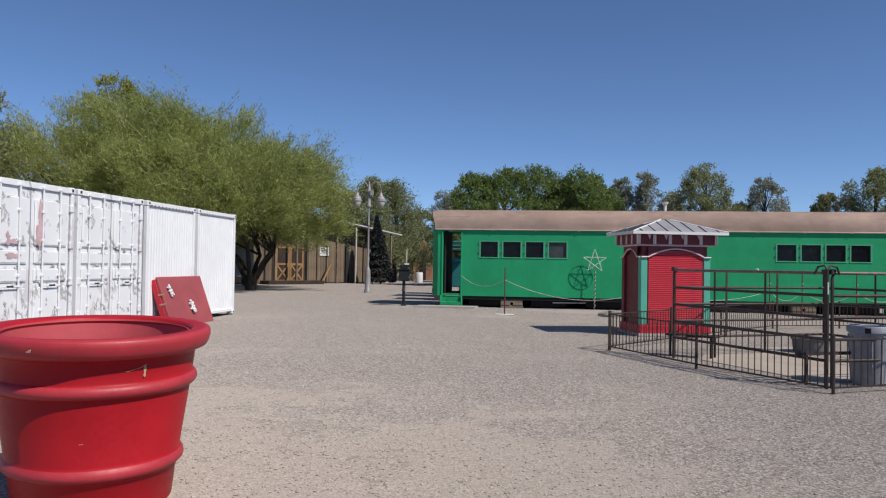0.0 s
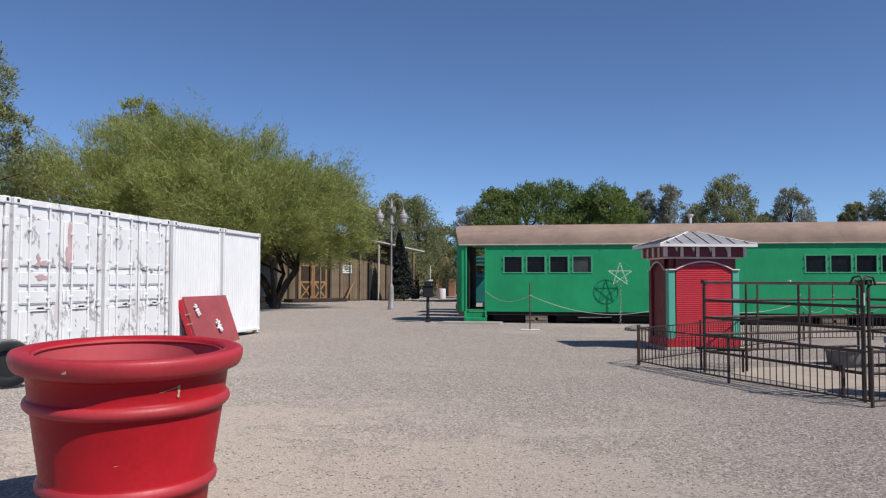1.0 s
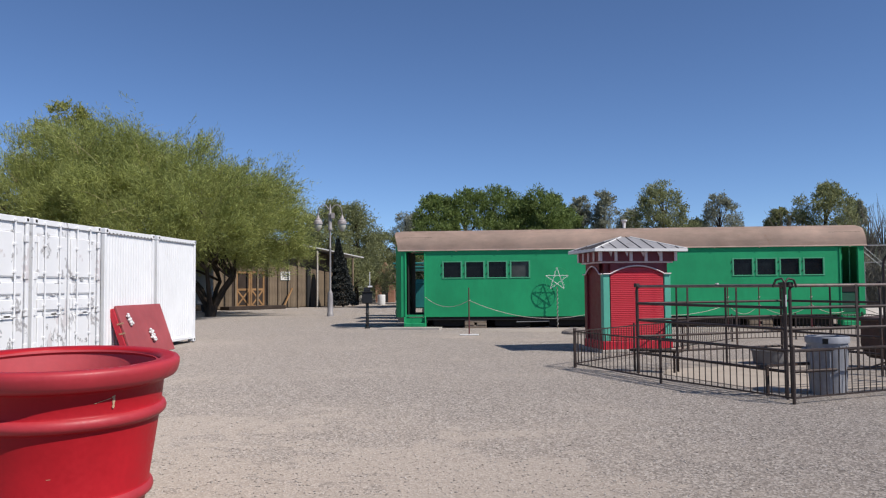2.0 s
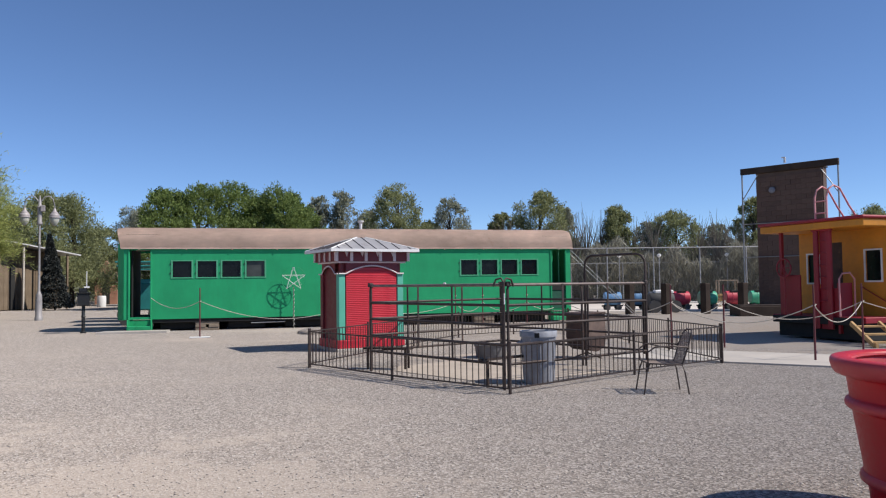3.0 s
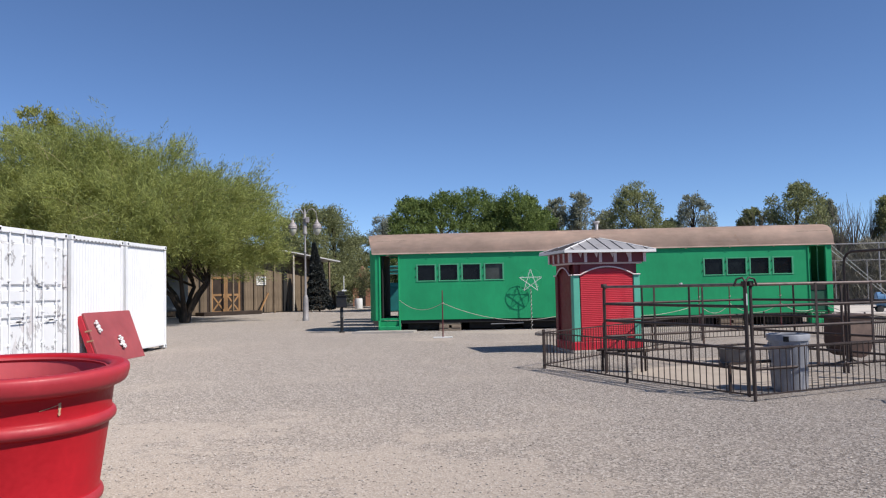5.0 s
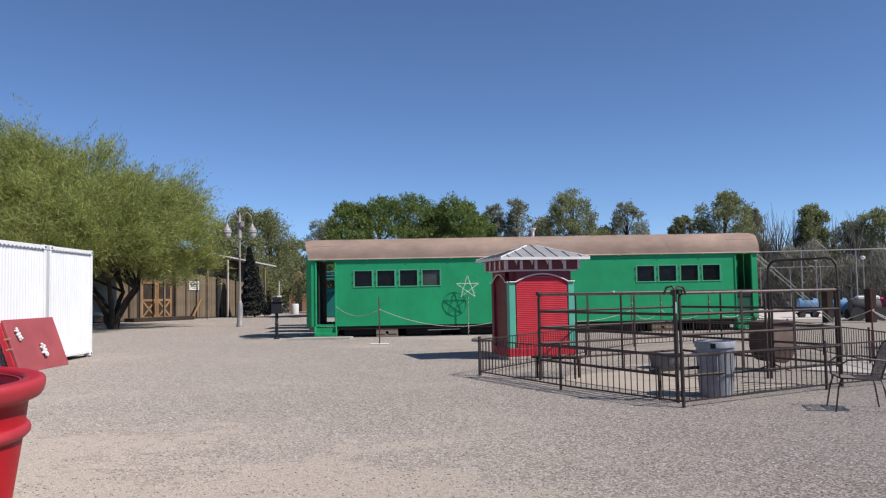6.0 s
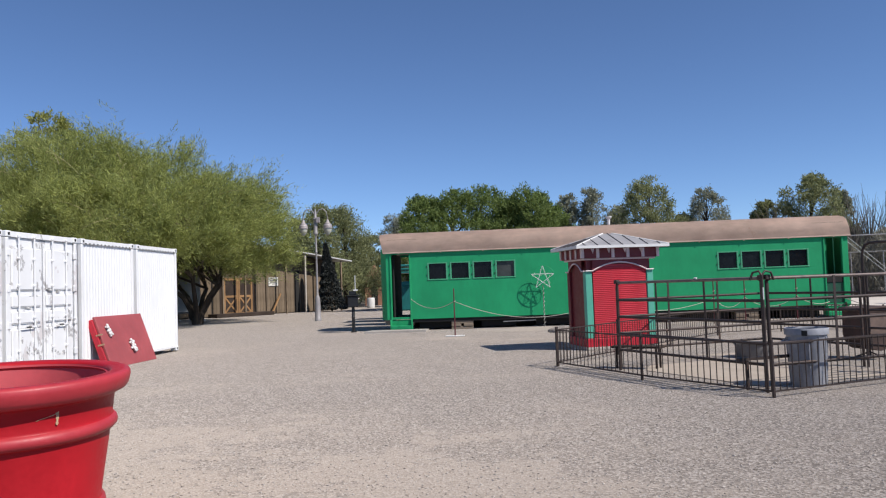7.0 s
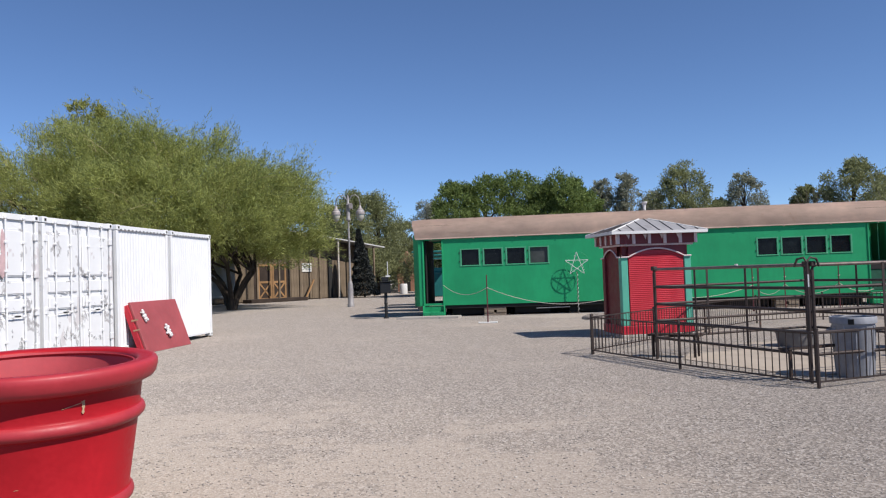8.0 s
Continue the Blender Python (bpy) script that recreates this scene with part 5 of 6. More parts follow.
for z in (FH, 0.1):
    part("rail", rod(nb(), (U0, 0, z), (U1, 0, z), 0.035, seg=8), M_GALV, cl)
bm = nb()
for sgn in (1, -1):
    for i in range(int((U1 - U0 + FH) / 0.16)):
        x0 = U0 - (FH if sgn > 0 else 0) + i * 0.16
        a, b = (x0, 0.1), (x0 + FH, FH)
        if sgn < 0:
            a, b = (x0, FH), (x0 + FH, 0.1)
        vs = [bm.verts.new((a[0], 0.004 * sgn, a[1])), bm.verts.new((a[0] + 0.012, 0.004 * sgn, a[1])), bm.verts.new((b[0] + 0.012, 0.004 * sgn, b[1])), bm.verts.new((b[0], 0.004 * sgn, b[1]))]
        bm.faces.new(vs)
bmesh.ops.solidify(bm, geom=bm.faces[:], thickness=0.004)
tagged(part("wire_mesh", bm, M_MESH, cl), kind="stuff")
for i, u in enumerate((7.4, 12.2, 14.9, 19.5, 24.0)):
    pos = AX * 57 + RT * u * 1.08
    lp = thing("court_lamp", "slim court lamp post with a white head", "lamp post", pos, 0, "court lamps")
    part("post", rod(nb(), (0, 0, 0), (0, 0, 3.3), 0.04), M_GALV, lp)
    part("head", lathe(nb(), [(0.04, 3.25), (0.15, 3.33), (0.15, 3.46), (0.04, 3.52)], 12), M_PWHITE, lp)

back = thing("court_fence", "low far run of galvanised posts and rail", "fence", AX * 58.6, math.degrees(math.atan2(RT.y, RT.x)))
for i in range(17):
    part("post", rod(nb(), (6.0 + i * 1.95, 0, 0), (6.0 + i * 1.95, 0, 2.9), 0.035, seg=8), M_GALV, back)
part("rail", rod(nb(), (6.0, 0, 2.9), (6.0 + 16 * 1.95, 0, 2.9), 0.025, seg=8), M_GALV, back)

for k in range(2):
    pole = thing("leaning_pole", "thin pale steel pole leaning behind the coach", "pole", (15.9 + 0.12 * k, 29.6 + 0.5 * k, 0), 0, "leaning poles")
    part("tube", rod(nb(), (0, 0, 0), (-3.0 - 0.1 * k, 0.2, 2.85), 0.014), M_GALV, pole)

# ---- barrel train ----
BARRELS = [(19.1, 38.6, M_BLUE, "blue"), (20.4, 38.3, M_BLUE, "blue"), (21.2, 37.6, M_BGREY, "dark grey"), (22.35, 37.2, M_BRED, "red"), (23.5, 36.5, M_BGREEN, "green"), (24.85, 36.2, M_BRED, "red"), (26.2, 36.0, M_BGREEN, "green")]
for x, y, mt, cname in BARRELS:
    c = thing("barrel_car", cname + " barrel ride car on small wheels", "ride car", (x, y, 0), -12, "barrel train")
    c.scale = (0.72, 0.74, 0.8)
    part("barrel", lathe(nb(), [(0.02, -0.62), (0.38, -0.62), (0.42, -0.58), (0.44, -0.2), (0.46, -0.18), (0.44, -0.16), (0.44, 0.16), (0.46, 0.18), (0.44, 0.2), (0.42, 0.58), (0.38, 0.62), (0.02, 0.62)], 24, pose(0, 0, 0.78, 0, 90, 0)), mt, c, smooth=40)
    part("opening", box(nb(), (-0.3, -0.3, 1.1), (0.3, 0.3, 1.235)), M_DARK, c)
    for wx in (-0.42, 0.42):
        for wy in (-0.3, 0.3):
            part("wheel", rod(nb(), (wx, wy - 0.05, 0.2), (wx, wy + 0.05, 0.2), 0.2, seg=16), M_TUB, c)
    part("chassis", box(nb(), (-0.8, -0.06, 0.24), (0.8, 0.06, 0.34)), M_DARK, c)
dark = thing("engine_car", "dark barrel train engine with round tyres", "ride car", (19.7, 34.6, 0), -12, "barrel train")
part("body", lathe(nb(), [(0.02, -0.6), (0.33, -0.6), (0.38, -0.54), (0.4, 0.0), (0.38, 0.54), (0.33, 0.6), (0.02, 0.6)], 24, pose(0, 0, 0.6, 0, 90, 0)), M_TUB, dark, smooth=40)
part("hood", box(nb(), (-0.35, -0.2, 0.9), (0.6, 0.2, 1.1), bevel=0.06), M_PWHITE, dark, "pale hood")
for x in (-0.45, 0.55):
    for y in (-0.5, 0.5):
        part("wheel", rod(nb(), (x, y - 0.08, 0.3), (x, y + 0.08, 0.3), 0.3, seg=18), M_TUB, dark)
wagon = thing("hand_wagon", "pale timber wagon frame with yellowish spoked wheels", "wagon", (27.0, 39.9, 0), -20)
wagon.scale = (0.85, 0.85, 0.85)
for x in (-0.62, 0.62):
    for y in (-0.35, 0.35):
        part("upright", box(nb(), (x - 0.04, y - 0.04, 0.45), (x + 0.04, y + 0.04, 1.75), bevel=0.008), M_BLOCK, wagon)
for y in (-0.35, 0.35):
    part("top_rail", box(nb(), (-0.66, y - 0.035, 1.752), (0.66, y + 0.035, 1.83), bevel=0.008), M_BLOCK, wagon)
part("bed", box(nb(), (-0.8, -0.4, 0.72), (0.8, 0.4, 0.82), bevel=0.01), M_STEP, wagon)
for x in (-0.5, 0.5):
    for y in (-0.47, 0.47):
        wheel = part("wheel", tube(nb(), [(x + 0.42 * math.cos(k * math.pi / 12), y, 0.45 + 0.42 * math.sin(k * math.pi / 12)) for k in range(25)], 0.03, 6), M_STEP, wagon)
        for k in range(5):
            c_, s_ = 0.41 * math.cos(k * math.pi / 5), 0.41 * math.sin(k * math.pi / 5)
            part("spoke", rod(nb(), (x - c_, y, 0.45 - s_), (x + c_, y, 0.45 + s_), 0.016, seg=5), M_STEP, wheel)
for x, y in ((17.3, 33.2), (18.88, 32.7), (20.62, 32.2), (22.25, 31.7)):
    p = thing("timber_post", "short thick dark timber post", "post", (x, y, 0), 14, "timber posts")
    part("trunk", box(nb(), (-0.17, -0.17, 0), (0.17, 0.17, 1.42), bevel=0.03), M_WOOD_DARK, p)
low = thing("planter_box", "long low weathered timber box on the gravel", "timber box", (22.3, 29.3, 0), -14)
part("side", box(nb(), (-1.9, -0.6, 0), (1.9, 0.6, 0.42), bevel=0.02), M_WOOD_DARK, low)
part("soil", box(nb(), (-1.8, -0.5, 0.42), (1.8, 0.5, 0.46)), M_WOOD_DARK, low)

# ---- climbing tower ----
tower = thing("climbing_tower", "tall dark brown climbing tower of blocks with a steel gantry", "tower", (25.4, 34.8, 0), -61)
TW, TH = 3.3, 6.95
part("core", box(nb(), (0, 0.04, 0), (TW, 0.45, TH)), M_MORTAR, tower)
part("wall_cap", box(nb(), (-0.05, 0.0, TH), (TW + 0.05, 0.5, TH + 0.06)), M_WOOD_DARK, tower)
beam = part("gantry_beam", box(nb(), (-0.78, -0.12, TH + 0.02), (TW + 0.75, 0.06, TH + 0.34), bevel=0.015), M_WOOD_DARK, tower)
for x in (-0.74, TW + 0.7):
    part("gantry_post", rod(nb(), (x, 0.0, 0), (x, 0.0, TH + 0.06), 0.04), M_GALV, tower)
    part("brace", rod(nb(), (x, 0, TH - 1.3), (0.1 if x < 0 else TW - 0.1, 0, TH - 0.05), 0.025), M_GALV, tower)
for z in (2.7, 4.4):
    part("tie_bar", rod(nb(), (-0.74, -0.05, z), (TW + 0.7, -0.05, z), 0.02), M_GALV, tower)
part("pulley", box(box(nb(), (1.6, -0.4, TH + 0.36), (1.7, -0.36, TH + 0.62)), (1.5, -0.4, TH + 0.6), (1.68, -0.36, TH + 0.66)), M_PWHITE, tower)
part("wall_light", lathe(nb(), [(0.02, -0.08), (0.14, -0.08), (0.17, 0.0), (0.13, 0.06), (0.02, 0.08)], 16, Matrix.Translation((0.85, -0.1, TH - 0.9)) @ pose(0, 0, 0, 90, 0, 0)), M_BGREY, tower)

# ---- caboose ----
cab = thing("caboose", "orange-yellow caboose with red roof edge, red ladders and end platform", "caboose", (15.03, 17.2, 0), 7.0)
CW, CL = 2.9, 8.0
Z0, Z1 = 0.62, 2.85
part("end_wall", wall_holes(nb(), -CW / 2, CW / 2, Z0, Z1, [(-0.58, -0.04, Z0 + 0.05, 2.5), (-1.15, -0.78, 1.45, 2.2), (0.66, 1.1, 1.5, 2.25)], 0, 0.08), M_YELLOW, cab).matrix_basis = pose(0, 0, 0, 0, 0, -90)
part("side_wall", wall_holes(nb(), 0.083, CL, Z0, Z1, [(1.2 + 1.6 * i, 1.75 + 1.6 * i, 1.55, 2.2) for i in range(4)], -CW / 2, 0.08), M_YELLOW, cab)
part("side_wall", box(nb(), (0.083, CW / 2 - 0.08, Z0), (CL, CW / 2, Z1)), M_YELLOW, cab)
part("far_wall", box(nb(), (CL - 0.08, -CW / 2 + 0.08, Z0), (CL, CW / 2 - 0.08, Z1)), M_YELLOW, cab)
part("floor", box(nb(), (-1.0, -CW / 2, Z0 - 0.14), (CL, CW / 2, Z0), bevel=0.01), M_CRED, cab)
for y, hw_, za, zb in ((-0.88, 0.22, 1.5, 2.25), (0.965, 0.185, 1.45, 2.2)):
    w = part("window", box(nb(), (0.03, y - hw_ - 0.02, za - 0.02), (0.05, y + hw_ + 0.02, zb + 0.02)), M_GLASS, cab)
    for lo, hi in (((y - hw_ - 0.04, za - 0.04), (y - hw_, zb + 0.04)), ((y + hw_, za - 0.04), (y + hw_ + 0.04, zb + 0.04)), ((y - hw_, zb), (y + hw_, zb + 0.04)), ((y - hw_, za - 0.04), (y + hw_, za))):
        part("frame", box(nb(), (-0.03, lo[0], lo[1]), (-0.002, hi[0], hi[1])), M_PWHITE, w)
for i in range(4):
    x = 1.2 + 1.6 * i
    w = part("window", box(nb(), (x - 0.01, -CW / 2 + 0.03, 1.54), (x + 0.56, -CW / 2 + 0.05, 2.21)), M_GLASS, cab)
    for lo, hi in (((x - 0.05, 1.5), (x, 2.25)), ((x + 0.55, 1.5), (x + 0.6, 2.25)), ((x, 2.2), (x + 0.55, 2.25)), ((x, 1.5), (x + 0.55, 1.55))):
        part("frame", box(nb(), (lo[0], -CW / 2 - 0.03, lo[1]), (hi[0], -CW / 2 - 0.002, hi[1])), M_PWHITE, w)
part("door", box(nb(), (0.03, 0.03, Z0 + 0.05), (0.06, 0.59, 2.5)), M_RUST, cab, "dark brown end door")
part("roof", box(nb(), (-1.25, -CW / 2 - 0.22, Z1 + 0.12), (CL + 0.2, CW / 2 + 0.22, Z1 + 0.2), bevel=0.03), M_CRED, cab, "red roof sheet")
part("fascia", box(nb(), (-1.2, -CW / 2 - 0.18, Z1 - 0.06), (CL + 0.15, CW / 2 + 0.18, Z1 + 0.12), bevel=0.02), M_YELLOW, cab, "orange-yellow roof fascia")
for y in (1.14,):
    part("platform_post", box(nb(), (-0.98, y - 0.04, Z0), (-0.9, y + 0.04, Z1 - 0.06)), M_CRED, cab)
part("end_panel", box(nb(), (-0.99, 0.5, Z0), (-0.93, 1.095, 1.66), bevel=0.01), M_CRED, cab, "red platform railing panel")
for y in (-0.5, -0.1):
    part("ladder_stile", box(nb(), (-1.08, y - 0.07, 0.3), (-1.0, y + 0.07, Z1 + 0.1), bevel=0.015), M_CRED, cab)
part("ladder_back", box(nb(), (-0.998, -0.43, 0.3), (-0.97, -0.17, Z1 - 0.07)), M_CRED, cab)
part("ladder_head", box(nb(), (-1.1, -0.6, Z1 - 0.1), (-1.002, 0.0, Z1 + 0.14), bevel=0.01), M_CRED, cab)
part("end_panel", box(nb(), (-0.99, -0.7, Z0), (-0.94, -0.02, 1.32), bevel=0.01), M_CRED, cab, "red platform railing panel")
for i in range(7):
    part("rung", rod(nb(), (-1.04, -0.44, 0.7 + i * 0.3), (-1.04, -0.16, 0.7 + i * 0.3), 0.016), M_CRED, cab)
for y in (-0.48, -0.12):
    part("roof_hoop", tube(nb(), [(-1.05, y, Z1 + 0.1), (-1.05, y, Z1 + 0.75), (-0.98, y, Z1 + 0.95), (-0.8, y, Z1 + 1.05), (-0.6, y, Z1 + 0.98), (-0.3, y, Z1 + 0.55), (0.0, y, Z1 + 0.2)], 0.023), M_CPINK, cab, "faded red ladder hoop", smooth=60)
for z in (0.35, 0.65):
    part("hoop_rung", rod(nb(), (-1.05, -0.48, Z1 + z), (-1.05, -0.12, Z1 + z), 0.018), M_CPINK, cab)
part("brake_wheel", tube(nb(), [(-1.12, 0.9 + 0.24 * math.cos(a * math.pi / 10), 1.85 + 0.24 * math.sin(a * math.pi / 10)) for a in range(21)], 0.022), M_CRED, cab)
for a in range(3):
    c_, s_ = 0.24 * math.cos(a * math.pi / 3), 0.24 * math.sin(a * math.pi / 3)
    part("spoke", rod(nb(), (-1.12, 0.9 - c_, 1.85 - s_), (-1.12, 0.9 + c_, 1.85 + s_), 0.012, seg=6), M_CRED, cab)
part("brake_shaft", rod(nb(), (-1.1, 0.9, Z0), (-1.1, 0.9, 1.85), 0.02), M_CRED, cab)
for y in (-0.78,):
    part("handrail", tube(nb(), [(-1.05, y, Z0), (-1.05, y, 1.55), (-0.95, y, 1.68), (-0.7, y, 1.7), (-0.55, y, 1.55), (-0.55, y, 0.65)], 0.022), M_CPINK, cab, smooth=60)
part("step_panel", box(nb(), (-1.0, -0.72, 0.2), (-0.55, -0.66, 1.45), bevel=0.01), M_CRED, cab)
# underframe box deepened almost to the ground to stand in for shade
part("underframe", box(nb(), (-0.9, -CW / 2 + 0.12, 0.06), (CL - 0.2, CW / 2 - 0.12, Z0 - 0.142)), M_DARK, cab)
part("buffer_beam", box(nb(), (-1.06, -CW / 2 + 0.05, Z0 - 0.2), (-1.003, CW / 2 - 0.05, Z0 - 0.02), bevel=0.01), M_DARK, cab)
part("side_grab", tube(nb(), [(-0.02, -1.3, 1.2), (-0.06, -1.3, 1.2), (-0.06, -1.3, 0.95), (-0.06, -0.55, 1.35), (-0.02, -0.55, 1.35)], 0.012, 6), M_CRED, cab)
for x in (1.0, 2.3, 5.6, 6.9):
    for y in (-0.85, 0.85):
        part("wheel", rod(nb(), (x, y - 0.06, 0.4), (x, y + 0.06, 0.4), 0.4, seg=20), M_DARK, cab)
part("drooping_cable", tube(nb(), sag((1.0, -CW / 2 - 0.02, 2.5), (3.5, -CW / 2 - 0.02, 1.6), 0.5), 0.012, 5), M_DARK, cab)
steps = thing("wooden_steps", "small tan timber steps below the caboose platform", "steps", (14.05, 15.15, 0), 78)
steps.scale = (0.95, 0.95, 0.9)
for y in (-0.35, 0.35):
    part("stringer", box(nb(), (-0.55, y - 0.03, -0.05), (0.55, y + 0.03, 0.06), Matrix.Translation((0, 0, 0.3)) @ pose(0, 0, 0, 0, -28, 0)), M_STEP, steps)
for i in range(3):
    part("tread", box(nb(), (-0.48 + i * 0.35, -0.36, 0.1 + i * 0.18), (-0.22 + i * 0.35, 0.36, 0.14 + i * 0.18)), M_STEP, steps)
for y in (-0.33, 0.33):
    part("foot", box(nb(), (-0.56, y - 0.03, 0), (-0.48, y + 0.03, 0.12)), M_STEP, steps)
ramp_ob = thing("pale_board", "pale grey board lying beside the caboose steps", "board", (14.4, 13.9, 0), 35)
part("plank", box(nb(), (-0.9, -0.15, 0), (0.9, 0.15, 0.05), bevel=0.01), M_PWHITE, ramp_ob)

# ---- trees ----


def limb_tree(bm, base, tips, r, rng, bend=0.5):
    for tip in tips:
        tip = Vector(tip)
        b = Vector(base)
        n = 6
        pts, rr = [], []
        side = Vector((rng.uniform(-1, 1), rng.uniform(-1, 1), 0)) * bend
        for i in range(n + 1):
            t = i / n
            pts.append(b.lerp(tip, t) + side * math.sin(math.pi * t) * 0.6 + Vector((0, 0, 0.25 * math.sin(math.pi * t))))
            rr.append(r * (1 - 0.82 * t))
        tube(bm, pts, rr, 6)


def pine(x, y, h, w, mat, seed, style="round", low=0.25, n=3600, bark=M_BARK, label="tall green pine tree with clumped crown"):
    rng = np.random.default_rng(seed)
    pr = random.Random(seed)
    t = thing("tree", label, "tree", (x, y, 0), pr.uniform(0, 360), "far trees")
    n = int(n * 3.4)
    nc = 74
    cs, rs = [], []
    for i in range(nc):
        f = (i + 0.5) / nc
        if style == "round":
            prof = min(1.0, 0.55 + 1.3 * f) * math.sqrt(max(0.02, 1 - f ** 2.4))
        elif style == "cone":
            prof = 1.02 - 0.9 * f
        else:
            prof = (0.6 + 0.4 * pr.random()) * (1.08 - 0.8 * f)
        size = w * pr.uniform(0.09, 0.165) * (1.1 - 0.45 * f)
        z = h * (low + (1.0 - low) * f) - size * 0.9
        a, rad = pr.uniform(0, 6.283), w / 2 * prof * pr.uniform(0.15, 1.0) ** 0.45 * 0.9
        cs.append((rad * math.cos(a), rad * math.sin(a), z))
        rs.append(size)
    cs, rs = np.array(cs), np.array(rs)
    # tufts sit on the upper, outer side of each clump and point up and out
    nt_ = nc * 16
    tw = rng.integers(0, nc, nt_)
    tu = unit(rng.normal(size=(nt_, 3)) + np.array([0, 0, 0.45]) + unit(cs[tw] * np.array([1, 1, 0])) * 0.5)
    tc_ = cs[tw] + tu * rs[tw][:, None] * rng.uniform(0.55, 1.05, (nt_, 1)) * np.array([1, 1, 0.85])
    td = unit(tu + np.array([0, 0, 0.55]))
    which = rng.integers(0, nt_, n)
    reach = rng.uniform(-0.25, 1.0, (n, 1)) * rs[tw[which]][:, None] * 0.55
    pts = tc_[which] + td[which] * reach + rng.normal(size=(n, 3)) * (rs[tw[which]][:, None] * 0.19)
    along = unit(td[which] + rng.normal(size=(n, 3)) * 0.55)
    s_ = h / 9
    part_ob = new("crown", leaf_mesh("crown", pts, along, 0.25, 0.076, mat, rng))
    part_ob.parent = t
    bm = nb()
    tube(bm, [(0, 0, 0), (0.1 * s_, 0, h * 0.3), (-0.08 * s_, 0.1, h * 0.6), (0, 0, h * 0.9)], [0.022 * h, 0.018 * h, 0.012 * h, 0.003 * h], 8)
    for i in range(0, nc, 2):
        c = cs[i]
        limb_tree(bm, (0, 0, max(h * 0.2, c[2] * 0.8)), [tuple(c)], 0.006 * h, pr, 0.1)
    part("trunk", bm, bark, t)
    return t


def bare(x, y, h, w, seed):
    pr = random.Random(seed)
    t = thing("tree", "bare grey leafless tree with fine upright twigs", "tree", (x, y, 0), 0, "far trees")
    bm = nb()
    tube(bm, [(0, 0, 0), (0.05, 0, h * 0.25), (0, 0.05, h * 0.5)], [0.16, 0.12, 0.07], 6)
    for i in range(70):
        z = h * pr.uniform(0.15, 0.5)
        a, rad = pr.uniform(0, 6.283), w / 2 * pr.uniform(0.2, 1)
        limb_tree(bm, (0, 0, z), [(rad * math.cos(a), rad * math.sin(a), min(h, z + h * pr.uniform(0.25, 0.6)))], 0.035, pr, 0.2)
    part("trunk", bm, M_BARK_PALE, t)


def polar(az, dist):
    return 0.1 + dist * math.sin(radians(az)), 0.2 + dist * math.cos(radians(az))


# azimuth, distance, height, width, kind
FAR = [(-13.2, 70, 9.4, 7.4, "pine", "cone"), (-11.3, 74, 9.6, 8.6, "pine", "cone"), (-14.8, 78, 8.8, 5.5, "pine", "cone"), (-9.4, 82, 7.2, 6.6, "pine", "round"), (-7.7, 84, 9.5, 5.6, "grey", "open"), (-6.9, 70, 8.2, 4.2, "grey", "open"),
       (-5.6, 57, 8.3, 6.2, "broad", "round"), (-3.3, 58, 8.8, 7.0, "broad", "round"), (-1.2, 60, 9.2, 7.3, "broad", "round"), (0.6, 58, 8.2, 6.6, "broad", "round"), (2.3, 57, 8.6, 6.8, "broad", "round"), (3.9, 60, 7.6, 5.4, "broad", "round"),
       (5.1, 66, 9.0, 4.0, "grey", "open"), (6.8, 66, 9.4, 4.2, "grey", "open"), (8.6, 70, 8.2, 4.6, "grey", "open"), (10.9, 66, 9.9, 6.6, "pine", "round"), (13.0, 68, 7.0, 4.0, "pine", "round"), (14.7, 68, 9.0, 4.6, "grey", "round"),
       (18.5, 66, 7.4, 3.6, "pine", "round"), (21.3, 66, 9.2, 6.2, "pine", "round"), (23.1, 70, 8.2, 3.6, "grey", "open"), (26.8, 68, 8.0, 4.6, "pine", "open"), (28.8, 74, 7.0, 4.6, "grey", "open"), (30.9, 74, 7.9, 6.6, "pine", "round"),
       (33.6, 74, 6.6, 4.4, "grey", "open"), (36.0, 72, 8.6, 4.4, "pine", "round"), (39.0, 74, 7.5, 5.0, "pine", "round"), (43.0, 74, 7.5, 6.0, "pine", "round"), (-40.9, 44, 13.2, 6.8, "pine", "round"), (-31.0, 58, 14.3, 7.2, "olive", "round"), (-36.0, 60, 9.5, 8.0, "grey", "round")]
KINDS = {"olive": (M_OLIVE, "tall olive green tree with a rounded top"), "pine": (M_PINE, "olive green pine tree with clumped needles"), "grey": (M_PINE_GREY, "thin grey-green pine with gaps in its crown"), "broad": (M_BROAD, "dense bright green tree behind the coach")}
for i, (az, dist, h, w, kd, st) in enumerate(FAR):
    x, y = polar(az, dist)
    pine(x, y, h, w, KINDS[kd][0], 100 + i, st, 0.12 if kd == "broad" else 0.26, 7000 if kd == "broad" else (3300 if kd == "grey" else 6200), M_BARK, KINDS[kd][1])
for i, (az, dist, h) in enumerate(((23.7, 64, 7.6), (24.6, 66, 8.2), (25.6, 68, 7.6), (28.0, 68, 7.2), (29.3, 66, 7.2), (32.4, 68, 7.0), (33.6, 66, 7.2), (34.7, 68, 6.8), (37.4, 68, 6.8), (18.9, 64, 7.4))):
    bare(*polar(az, dist), h, 3.4, 300 + i)

